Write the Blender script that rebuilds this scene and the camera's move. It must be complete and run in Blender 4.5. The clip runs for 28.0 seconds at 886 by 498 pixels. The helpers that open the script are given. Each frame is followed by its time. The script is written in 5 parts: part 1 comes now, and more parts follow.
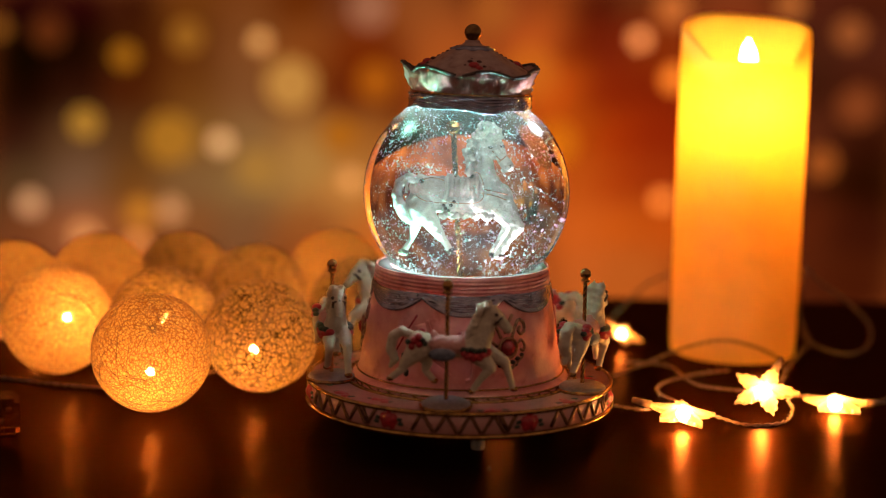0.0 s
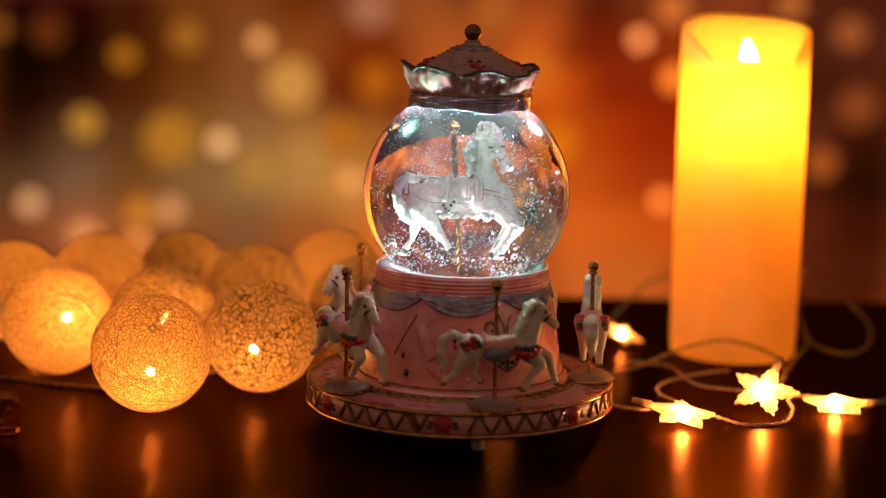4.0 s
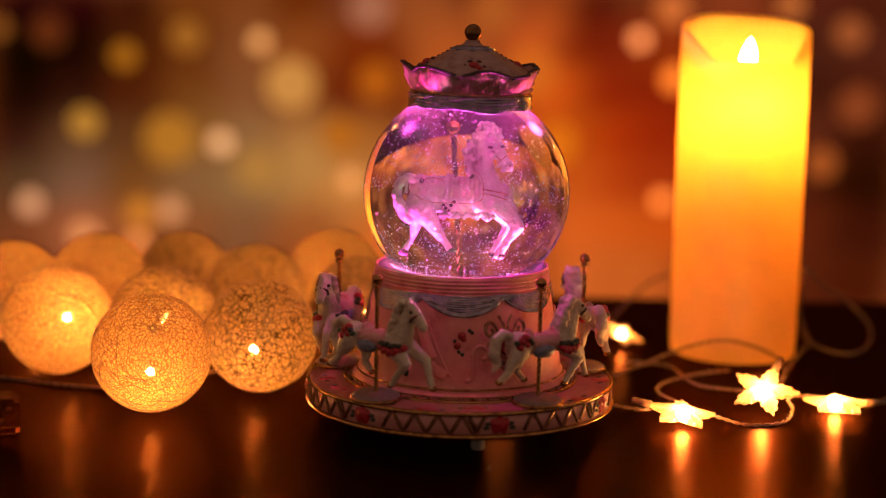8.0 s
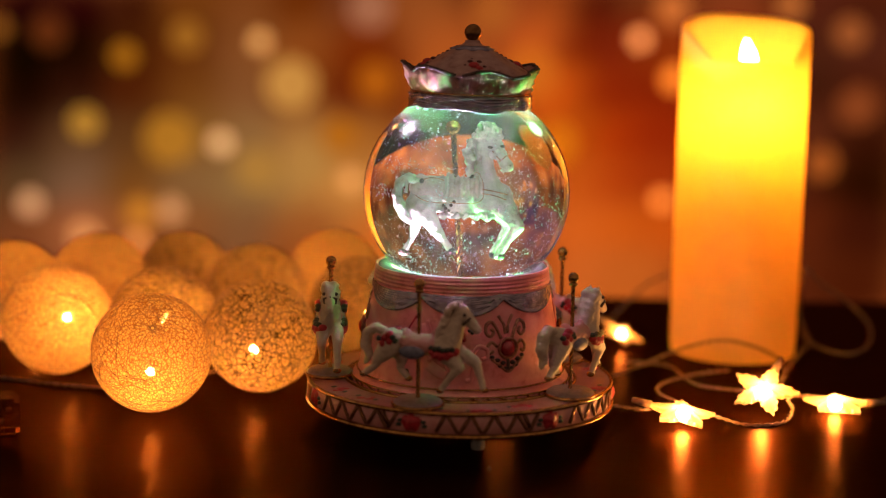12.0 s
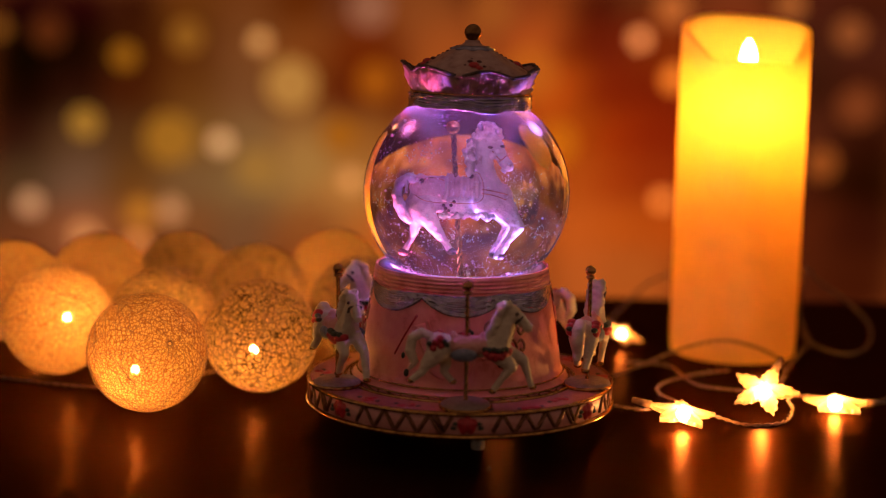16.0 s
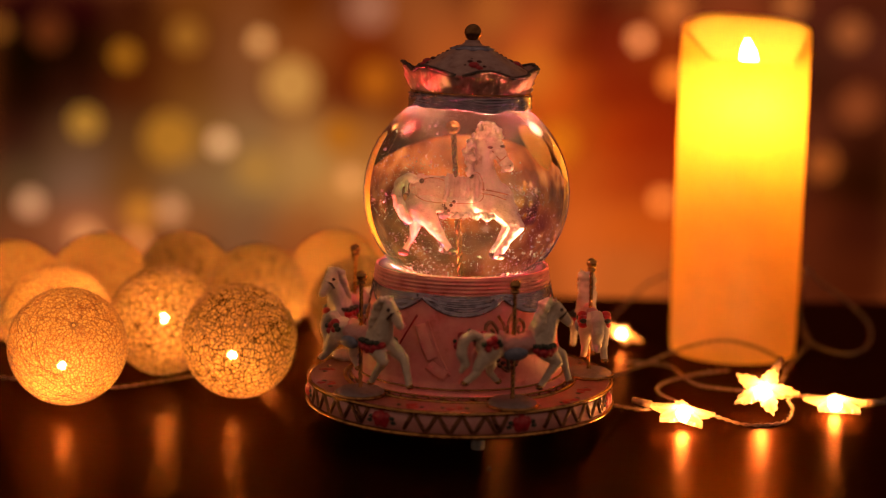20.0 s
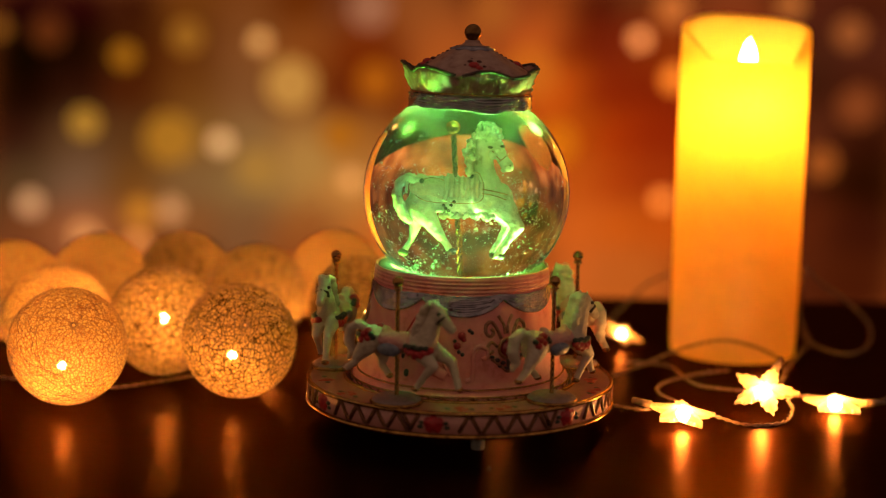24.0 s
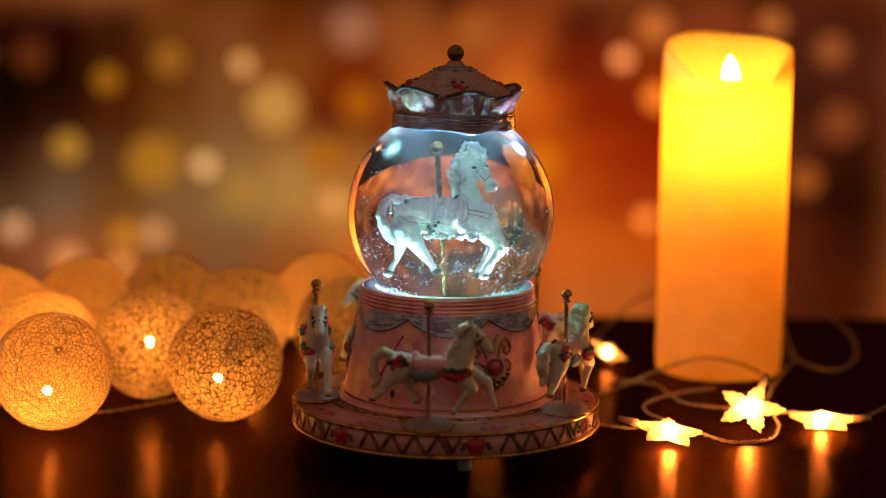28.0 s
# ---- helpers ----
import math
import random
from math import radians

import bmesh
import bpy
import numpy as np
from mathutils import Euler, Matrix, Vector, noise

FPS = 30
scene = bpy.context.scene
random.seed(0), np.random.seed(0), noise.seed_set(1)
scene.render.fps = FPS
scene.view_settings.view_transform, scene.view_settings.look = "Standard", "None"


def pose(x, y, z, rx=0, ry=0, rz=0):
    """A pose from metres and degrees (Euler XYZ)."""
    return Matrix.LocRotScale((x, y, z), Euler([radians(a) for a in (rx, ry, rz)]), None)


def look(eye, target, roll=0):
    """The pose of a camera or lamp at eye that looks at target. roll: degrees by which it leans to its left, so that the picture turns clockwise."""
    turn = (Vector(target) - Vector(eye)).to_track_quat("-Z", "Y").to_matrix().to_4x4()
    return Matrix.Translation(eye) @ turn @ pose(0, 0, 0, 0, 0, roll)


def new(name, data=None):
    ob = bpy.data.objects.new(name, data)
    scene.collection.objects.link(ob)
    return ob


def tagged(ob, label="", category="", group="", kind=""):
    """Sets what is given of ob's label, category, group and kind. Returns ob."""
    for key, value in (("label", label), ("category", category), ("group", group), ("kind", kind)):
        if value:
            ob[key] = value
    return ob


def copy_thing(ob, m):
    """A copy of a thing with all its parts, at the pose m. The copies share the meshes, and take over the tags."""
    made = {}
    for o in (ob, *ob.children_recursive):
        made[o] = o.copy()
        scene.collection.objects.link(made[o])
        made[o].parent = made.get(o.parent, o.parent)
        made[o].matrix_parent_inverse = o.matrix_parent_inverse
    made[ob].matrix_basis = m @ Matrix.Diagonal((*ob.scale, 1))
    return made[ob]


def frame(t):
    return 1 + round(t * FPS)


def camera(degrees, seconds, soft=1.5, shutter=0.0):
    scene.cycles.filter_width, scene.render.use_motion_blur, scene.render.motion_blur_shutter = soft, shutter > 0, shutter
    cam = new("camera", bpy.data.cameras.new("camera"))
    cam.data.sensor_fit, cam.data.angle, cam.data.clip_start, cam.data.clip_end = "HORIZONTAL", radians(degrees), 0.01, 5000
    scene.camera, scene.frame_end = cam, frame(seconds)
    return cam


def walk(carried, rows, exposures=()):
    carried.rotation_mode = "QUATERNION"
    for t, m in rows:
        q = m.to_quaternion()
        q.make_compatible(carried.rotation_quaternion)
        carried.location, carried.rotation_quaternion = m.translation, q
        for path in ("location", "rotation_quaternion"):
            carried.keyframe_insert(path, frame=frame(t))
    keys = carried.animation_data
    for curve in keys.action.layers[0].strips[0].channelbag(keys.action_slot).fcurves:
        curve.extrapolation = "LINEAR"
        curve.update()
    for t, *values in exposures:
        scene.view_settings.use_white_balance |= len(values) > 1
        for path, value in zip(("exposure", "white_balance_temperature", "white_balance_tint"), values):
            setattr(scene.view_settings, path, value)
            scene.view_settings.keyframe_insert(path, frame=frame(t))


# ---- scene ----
# ---- camera and its walk ----
cam = camera(29.31, 28.0, 1.1, 0.3)
cam.data.dof.use_dof = True
cam.data.dof.focus_distance = 0.828
cam.data.dof.aperture_fstop = 3.0
EYE = Vector((-0.00969, -0.8338, 0.2200))


def aim(yaw, pitch, roll):
    """Camera turned right by yaw, up by pitch, picture clockwise by roll, from its standing view."""
    a, b = radians(-9.155 + pitch), radians(yaw)
    way = Vector((math.sin(b) * math.cos(a), math.cos(b) * math.cos(a), math.sin(a)))
    return look(EYE, EYE + way, 1.072 + roll)


walk(cam, [
    (0.0, aim(0, 0, 0)), (25.5, aim(0, 0, 0)), (26.0, aim(0.086, 0.141, -0.12)),
    (26.5, aim(0.397, 0.505, -0.41)), (27.0, aim(0.469, 0.645, -0.53)),
    (27.5, aim(0.625, 0.694, -0.60)), (28.0, aim(0.507, 0.702, -0.53))],
    exposures=[(0.0, 0.38, 6500, 10), (0.8, 0.52, 6500, 10), (3.5, 0.52, 6500, 11), (5.5, 0.50, 6500, 21), (8.0, 0.50, 6500, 21), (9.0, 0.49, 6500, 16),
               (10.5, 0.48, 6500, 11), (12.5, 0.48, 6500, 10), (14.5, 0.38, 6500, 11), (14.8, 0.28, 6500, 12), (15.1, 0.20, 6500, 13), (16.0, 0.16, 6500, 14),
               (17.0, 0.16, 6500, 17), (17.3, 0.20, 6500, 18), (17.6, 0.30, 6500, 19), (18.0, 0.42, 6500, 19), (20.0, 0.44, 6500, 17), (21.0, 0.44, 6500, 11),
               (23.5, 0.42, 6500, 5), (28.0, 0.40, 6500, 7)])


# ---- world and lights ----
world = bpy.data.worlds.new("dim_room")
scene.world = world
world.use_nodes = True
world.node_tree.nodes["Background"].inputs[0].default_value = (1.0, 0.56, 0.36, 1)
world.node_tree.nodes["Background"].inputs[1].default_value = 0.145


def point_lamp(name, at, watts, colour, radius):
    data = bpy.data.lights.new(name, "POINT")
    data.energy, data.color, data.shadow_soft_size = watts, colour, radius
    ob = new(name, data)
    ob.location = at
    return ob


LED_LEFT, LED_RIGHT = Vector((-0.0280, -0.0010, 0.0)), Vector((0.0280, -0.0010, 0.0))
point_lamp("globe_led", LED_LEFT + Vector((0, 0, 0.0480)), 6.6, (1, 1, 1), 0.0012)
point_lamp("globe_led", LED_RIGHT + Vector((0, 0, 0.0480)), 6.6, (1, 1, 1), 0.0012)
point_lamp("candle_led", (0.1652, 0.1480, 0.149), 0.60, (1.0, 0.48, 0.06), 0.006)

# ---- materials ----


def nodes_of(name):
    m = bpy.data.materials.new(name)
    m.use_nodes = True
    t = m.node_tree
    return m, t, t.nodes["Principled BSDF"], t.nodes["Material Output"]


def add(t, kind, **values):
    n = t.nodes.new(kind)
    for k, v in values.items():
        n.inputs[k.replace("_", " ")].default_value = v
    return n


def ramp_node(t, fac, stops):
    r = t.nodes.new("ShaderNodeValToRGB")
    while len(r.color_ramp.elements) < len(stops):
        r.color_ramp.elements.new(0.5)
    for e, (p, c) in zip(r.color_ramp.elements, stops):
        e.position, e.color = p, (*c, 1)
    t.links.new(fac, r.inputs[0])
    return r


def paint(name, c1, c2, rough=0.5, metal=0.0, scale=300.0, bump=0.2, coat=0.0, spec=0.5, dirt=None):
    """Two-tone surface: mottling at two scales, optional dark wear, fine relief."""
    m, t, p, out = nodes_of(name)
    co = t.nodes.new("ShaderNodeTexCoord")
    n1 = add(t, "ShaderNodeTexNoise", Scale=scale, Detail=6.0, Roughness=0.6)
    n2 = add(t, "ShaderNodeTexNoise", Scale=scale * 6, Detail=3.0)
    t.links.new(co.outputs["Object"], n1.inputs["Vector"])
    t.links.new(co.outputs["Object"], n2.inputs["Vector"])
    stops = [(0.36, c1), (0.64, c2)]
    if dirt:
        stops = [(0.33, dirt), (0.42, c1), (0.66, c2)]
    r = ramp_node(t, n1.outputs["Fac"], stops)
    t.links.new(r.outputs[0], p.inputs["Base Color"])
    b = add(t, "ShaderNodeBump", Strength=bump, Distance=0.0004)
    t.links.new(n2.outputs["Fac"], b.inputs["Height"])
    t.links.new(b.outputs[0], p.inputs["Normal"])
    p.inputs["Roughness"].default_value = rough
    p.inputs["Metallic"].default_value = metal
    p.inputs["Coat Weight"].default_value = coat
    p.inputs["Specular IOR Level"].default_value = spec
    return m


def glow(name, colour, strength):
    m, t, p, out = nodes_of(name)
    e = add(t, "ShaderNodeEmission", Color=(*colour, 1), Strength=strength)
    t.links.new(e.outputs[0], out.inputs[0])
    return m


def glass(name, ior=1.45, rough=0.0, colour=(1, 1, 1)):
    m, t, p, out = nodes_of(name)
    g = add(t, "ShaderNodeBsdfGlass", IOR=ior, Roughness=rough, Color=(*colour, 1))
    t.links.new(g.outputs[0], out.inputs[0])
    return m


def gel(colour):
    """Clear coloured film."""
    m, t, p, out = nodes_of("coloured_gel")
    g = add(t, "ShaderNodeBsdfTransparent", Color=(*colour, 1))
    t.links.new(g.outputs[0], out.inputs[0])
    return m


def wax(name, colour, through_colour):
    """Thick translucent wax: part scatters back, part lets light through."""
    m, t, p, out = nodes_of(name)
    co = t.nodes.new("ShaderNodeTexCoord")
    n = add(t, "ShaderNodeTexNoise", Scale=60.0, Detail=4.0)
    t.links.new(co.outputs["Object"], n.inputs["Vector"])
    r = ramp_node(t, n.outputs["Fac"], [(0.3, [c * 0.9 for c in through_colour]), (0.7, through_colour)])
    d = add(t, "ShaderNodeBsdfDiffuse", Color=(*colour, 1))
    s = t.nodes.new("ShaderNodeBsdfTranslucent")
    t.links.new(r.outputs[0], s.inputs["Color"])
    g = add(t, "ShaderNodeBsdfGlossy", Roughness=0.4)
    x = add(t, "ShaderNodeMixShader", Fac=0.75)
    y = add(t, "ShaderNodeMixShader", Fac=0.03)
    t.links.new(d.outputs[0], x.inputs[1])
    t.links.new(s.outputs[0], x.inputs[2])
    t.links.new(x.outputs[0], y.inputs[1])
    t.links.new(g.outputs[0], y.inputs[2])
    t.links.new(y.outputs[0], out.inputs[0])
    return m


def web(name, gap_colour, thread_colour, see_through, scale, line):
    """Glued cotton-thread shell: pale film between a fine net of threads."""
    m, t, p, out = nodes_of(name)
    co = t.nodes.new("ShaderNodeTexCoord")
    warp = add(t, "ShaderNodeTexNoise", Scale=70.0, Detail=3.0)
    t.links.new(co.outputs["Object"], warp.inputs["Vector"])
    mixv = t.nodes.new("ShaderNodeVectorMath")
    mixv.operation = "MULTIPLY_ADD"
    mixv.inputs[1].default_value = (0.006, 0.006, 0.006)
    t.links.new(warp.outputs["Color"], mixv.inputs[0])
    t.links.new(co.outputs["Object"], mixv.inputs[2])
    lines = []
    for k, s in enumerate((scale, scale * 1.8)):
        v = t.nodes.new("ShaderNodeTexVoronoi")
        v.feature = "DISTANCE_TO_EDGE"
        v.inputs["Scale"].default_value = s
        t.links.new(mixv.outputs[0], v.inputs["Vector"])
        r = ramp_node(t, v.outputs["Distance"], [(0.0, (0, 0, 0)), (line * (1 + 0.2 * k), (1, 1, 1))])
        lines.append(r)
    both = t.nodes.new("ShaderNodeMath")
    both.operation = "MULTIPLY"
    t.links.new(lines[0].outputs[0], both.inputs[0])
    t.links.new(lines[1].outputs[0], both.inputs[1])
    blot = add(t, "ShaderNodeTexNoise", Scale=110.0, Detail=5.0)
    t.links.new(co.outputs["Object"], blot.inputs["Vector"])
    gate = ramp_node(t, blot.outputs["Fac"], [(0.38, (0, 0, 0)), (0.6, (1, 1, 1))])
    keep = t.nodes.new("ShaderNodeMath")
    keep.operation = "MAXIMUM"
    soft = t.nodes.new("ShaderNodeMath")
    soft.operation = "MULTIPLY"
    soft.inputs[1].default_value = 0.08
    t.links.new(gate.outputs[0], soft.inputs[0])
    t.links.new(both.outputs[0], keep.inputs[0])
    t.links.new(soft.outputs[0], keep.inputs[1])
    col = t.nodes.new("ShaderNodeMix")
    col.data_type = "RGBA"
    t.links.new(keep.outputs[0], col.inputs["Factor"])
    col.inputs["A"].default_value = (*thread_colour, 1)
    col.inputs["B"].default_value = (*gap_colour, 1)
    d = add(t, "ShaderNodeBsdfDiffuse")
    s = t.nodes.new("ShaderNodeBsdfTranslucent")
    t.links.new(col.outputs["Result"], d.inputs["Color"])
    t.links.new(col.outputs["Result"], s.inputs["Color"])
    x = add(t, "ShaderNodeMixShader", Fac=0.6)
    t.links.new(d.outputs[0], x.inputs[1])
    t.links.new(s.outputs[0], x.inputs[2])
    tr = t.nodes.new("ShaderNodeBsdfTransparent")
    hole = t.nodes.new("ShaderNodeMath")
    hole.operation = "MULTIPLY"
    hole.inputs[1].default_value = see_through
    gap = ramp_node(t, keep.outputs[0], [(0.30, (0, 0, 0)), (0.95, (1, 1, 1))])
    t.links.new(gap.outputs[0], hole.inputs[0])
    y = t.nodes.new("ShaderNodeMixShader")
    t.links.new(hole.outputs[0], y.inputs[0])
    t.links.new(x.outputs[0], y.inputs[1])
    t.links.new(tr.outputs[0], y.inputs[2])
    t.links.new(y.outputs[0], out.inputs[0])
    return m


def table_wood():
    m, t, p, out = nodes_of("dark_table_wood")
    co = t.nodes.new("ShaderNodeTexCoord")
    mp = t.nodes.new("ShaderNodeMapping")
    mp.inputs["Scale"].default_value = (3, 40, 40)
    t.links.new(co.outputs["Object"], mp.inputs["Vector"])
    n = add(t, "ShaderNodeTexNoise", Scale=4.0, Detail=8.0)
    t.links.new(mp.outputs[0], n.inputs["Vector"])
    r = ramp_node(t, n.outputs["Fac"], [(0.3, (0.0026, 0.0006, 0.0002)), (0.7, (0.0050, 0.0013, 0.0005))])
    t.links.new(r.outputs[0], p.inputs["Base Color"])
    n2 = add(t, "ShaderNodeTexNoise", Scale=900.0, Detail=3.0)
    t.links.new(co.outputs["Object"], n2.inputs["Vector"])
    rr = ramp_node(t, n2.outputs["Fac"], [(0.3, (0.31, 0.31, 0.31)), (0.7, (0.40, 0.40, 0.40))])
    d = t.nodes.new("ShaderNodeBsdfDiffuse")
    t.links.new(r.outputs[0], d.inputs["Color"])
    g = add(t, "ShaderNodeBsdfGlossy", Color=(1.0, 0.46, 0.20, 1))
    t.links.new(rr.outputs[0], g.inputs["Roughness"])
    b = add(t, "ShaderNodeBump", Strength=0.12, Distance=0.0003)
    t.links.new(n2.outputs["Fac"], b.inputs["Height"])
    t.links.new(b.outputs[0], g.inputs["Normal"])
    g.distribution = "BECKMANN"
    sheen = add(t, "ShaderNodeBsdfGlossy", Color=(1.0, 0.42, 0.15, 1), Roughness=0.24)
    sheen.distribution = "BECKMANN"
    n3 = add(t, "ShaderNodeTexNoise", Scale=160.0, Detail=3.0)
    t.links.new(co.outputs["Object"], n3.inputs["Vector"])
    peel = add(t, "ShaderNodeBump", Strength=0.35, Distance=0.0012)
    t.links.new(n3.outputs["Fac"], peel.inputs["Height"])
    t.links.new(peel.outputs[0], sheen.inputs["Normal"])
    both = add(t, "ShaderNodeMixShader", Fac=0.5)
    t.links.new(g.outputs[0], both.inputs[1])
    t.links.new(sheen.outputs[0], both.inputs[2])
    x = add(t, "ShaderNodeMixShader", Fac=0.055)
    t.links.new(d.outputs[0], x.inputs[1])
    t.links.new(both.outputs[0], x.inputs[2])
    t.links.new(x.outputs[0], out.inputs[0])
    return m


def curtain():
    """Dim brown-red printed cloth, its glow put in as emission and stronger towards the foot."""
    m, t, p, out = nodes_of("backdrop_cloth")
    co = t.nodes.new("ShaderNodeTexCoord")
    n = add(t, "ShaderNodeTexNoise", Scale=4.5, Detail=1.0)
    t.links.new(co.outputs["Object"], n.inputs["Vector"])
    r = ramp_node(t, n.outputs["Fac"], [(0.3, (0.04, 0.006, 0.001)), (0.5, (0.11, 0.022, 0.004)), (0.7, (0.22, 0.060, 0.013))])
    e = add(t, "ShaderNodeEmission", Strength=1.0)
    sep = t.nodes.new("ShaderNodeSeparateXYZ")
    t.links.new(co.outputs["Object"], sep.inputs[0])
    # glow added low down, so the view through the glass ball is brighter
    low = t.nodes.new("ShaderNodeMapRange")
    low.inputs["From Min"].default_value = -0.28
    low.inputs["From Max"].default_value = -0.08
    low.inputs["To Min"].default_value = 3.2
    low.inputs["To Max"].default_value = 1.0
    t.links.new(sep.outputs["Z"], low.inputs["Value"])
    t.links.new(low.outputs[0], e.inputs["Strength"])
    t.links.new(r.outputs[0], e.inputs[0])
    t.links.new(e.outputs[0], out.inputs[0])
    return m


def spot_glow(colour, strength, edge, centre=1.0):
    """Round patch of light put in as emission, fading over the last part of its radius."""
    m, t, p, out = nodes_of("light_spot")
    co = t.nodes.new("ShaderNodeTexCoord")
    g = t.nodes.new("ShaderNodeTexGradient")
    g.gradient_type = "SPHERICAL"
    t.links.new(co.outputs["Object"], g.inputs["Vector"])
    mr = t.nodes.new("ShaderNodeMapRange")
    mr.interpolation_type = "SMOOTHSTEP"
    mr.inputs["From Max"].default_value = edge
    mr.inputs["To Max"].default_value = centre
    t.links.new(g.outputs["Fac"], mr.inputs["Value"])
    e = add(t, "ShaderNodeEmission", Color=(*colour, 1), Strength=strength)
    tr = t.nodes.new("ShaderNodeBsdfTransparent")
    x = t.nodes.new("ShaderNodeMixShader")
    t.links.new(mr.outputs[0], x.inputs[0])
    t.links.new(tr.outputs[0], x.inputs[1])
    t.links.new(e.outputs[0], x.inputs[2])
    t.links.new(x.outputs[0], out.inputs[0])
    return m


PINK = paint("pink_resin", (0.78, 0.27, 0.25), (0.86, 0.36, 0.32), 0.46, scale=120, dirt=(0.66, 0.19, 0.17))
ROSEWOOD = paint("old_rose_paint", (0.36, 0.115, 0.090), (0.46, 0.165, 0.135), 0.28, scale=120, dirt=(0.25, 0.065, 0.05), coat=0.1)
PINK_PALE = paint("pale_pink_resin", (0.60, 0.26, 0.23), (0.68, 0.36, 0.32), 0.36, scale=120)
CREAM = paint("cream_resin", (0.55, 0.46, 0.34), (0.67, 0.58, 0.45), 0.46, scale=160)
THREAD = paint("dark_brown_thread", (0.05, 0.02, 0.01), (0.12, 0.05, 0.02), 0.7, scale=300)
KNOT = paint("tan_thread_knot", (0.30, 0.15, 0.06), (0.45, 0.25, 0.11), 0.7, scale=300)
ROSY = paint("rosy_white_resin", (0.50, 0.37, 0.34), (0.60, 0.48, 0.44), 0.4, scale=210, dirt=(0.32, 0.22, 0.19))
WHITE = paint("white_resin", (0.50, 0.46, 0.42), (0.62, 0.58, 0.54), 0.35, scale=210, dirt=(0.30, 0.24, 0.20))
for m in (WHITE, ROSY):
    skin = m.node_tree.nodes["Principled BSDF"]
    skin.inputs["Subsurface Weight"].default_value = 0.3
    skin.inputs["Subsurface Radius"].default_value = (1.0, 0.85, 0.75)
    skin.inputs["Subsurface Scale"].default_value = 0.0012
LILAC = paint("lilac_grey_paint", (0.16, 0.15, 0.22), (0.40, 0.38, 0.48), 0.3, metal=0.5, scale=140)
GOLD = paint("antique_gold", (0.34, 0.16, 0.045), (0.66, 0.38, 0.12), 0.17, metal=1.0, scale=400, dirt=(0.10, 0.04, 0.015))
ROSEGOLD = paint("dull_rose_gold", (0.30, 0.13, 0.08), (0.50, 0.25, 0.15), 0.28, metal=0.5, scale=400, dirt=(0.12, 0.05, 0.03))
JEWEL = paint("red_jewel_glaze", (0.30, 0.02, 0.03), (0.42, 0.04, 0.05), 0.10, scale=300, coat=0.8)
BRONZE = paint("dark_bronze_paint", (0.10, 0.035, 0.015), (0.22, 0.09, 0.035), 0.3, metal=0.6, scale=500)
OLDGOLD = paint("tarnished_gold", (0.15, 0.075, 0.03), (0.26, 0.14, 0.055), 0.28, metal=1.0, scale=300)
MAROON = paint("maroon_paint", (0.06, 0.012, 0.012), (0.13, 0.03, 0.025), 0.4, scale=500)
RED = paint("red_paint", (0.32, 0.012, 0.02), (0.52, 0.03, 0.04), 0.35, scale=500)
GREEN = paint("dark_leaf_paint", (0.02, 0.03, 0.02), (0.06, 0.07, 0.04), 0.4, scale=500)
BLUE = paint("grey_blue_paint", (0.12, 0.14, 0.20), (0.22, 0.24, 0.32), 0.4, scale=400)
DARK = paint("dark_brown_paint", (0.03, 0.015, 0.012), (0.08, 0.04, 0.03), 0.4, scale=400)
DUSK = paint("greyed_pink_paint", (0.20, 0.14, 0.13), (0.30, 0.22, 0.21), 0.4, scale=400)
LINING = paint("grey_cap_lining", (0.11, 0.10, 0.10), (0.17, 0.16, 0.16), 0.4, scale=200)
BLACKISH = paint("black_rubber", (0.01, 0.01, 0.01), (0.03, 0.028, 0.026), 0.6, scale=300)
GREY = paint("grey_plastic", (0.30, 0.32, 0.30), (0.42, 0.44, 0.42), 0.4, scale=300)
WATER = glass("water_filled_glass", 1.34)


# patches on the glass standing in for the lamps' bright reflections: place, strength
HOT_SPOTS = ((-0.0275, -0.0258, 0.1480, 0.35), (0.0335, -0.0200, 0.1480, 0.95))


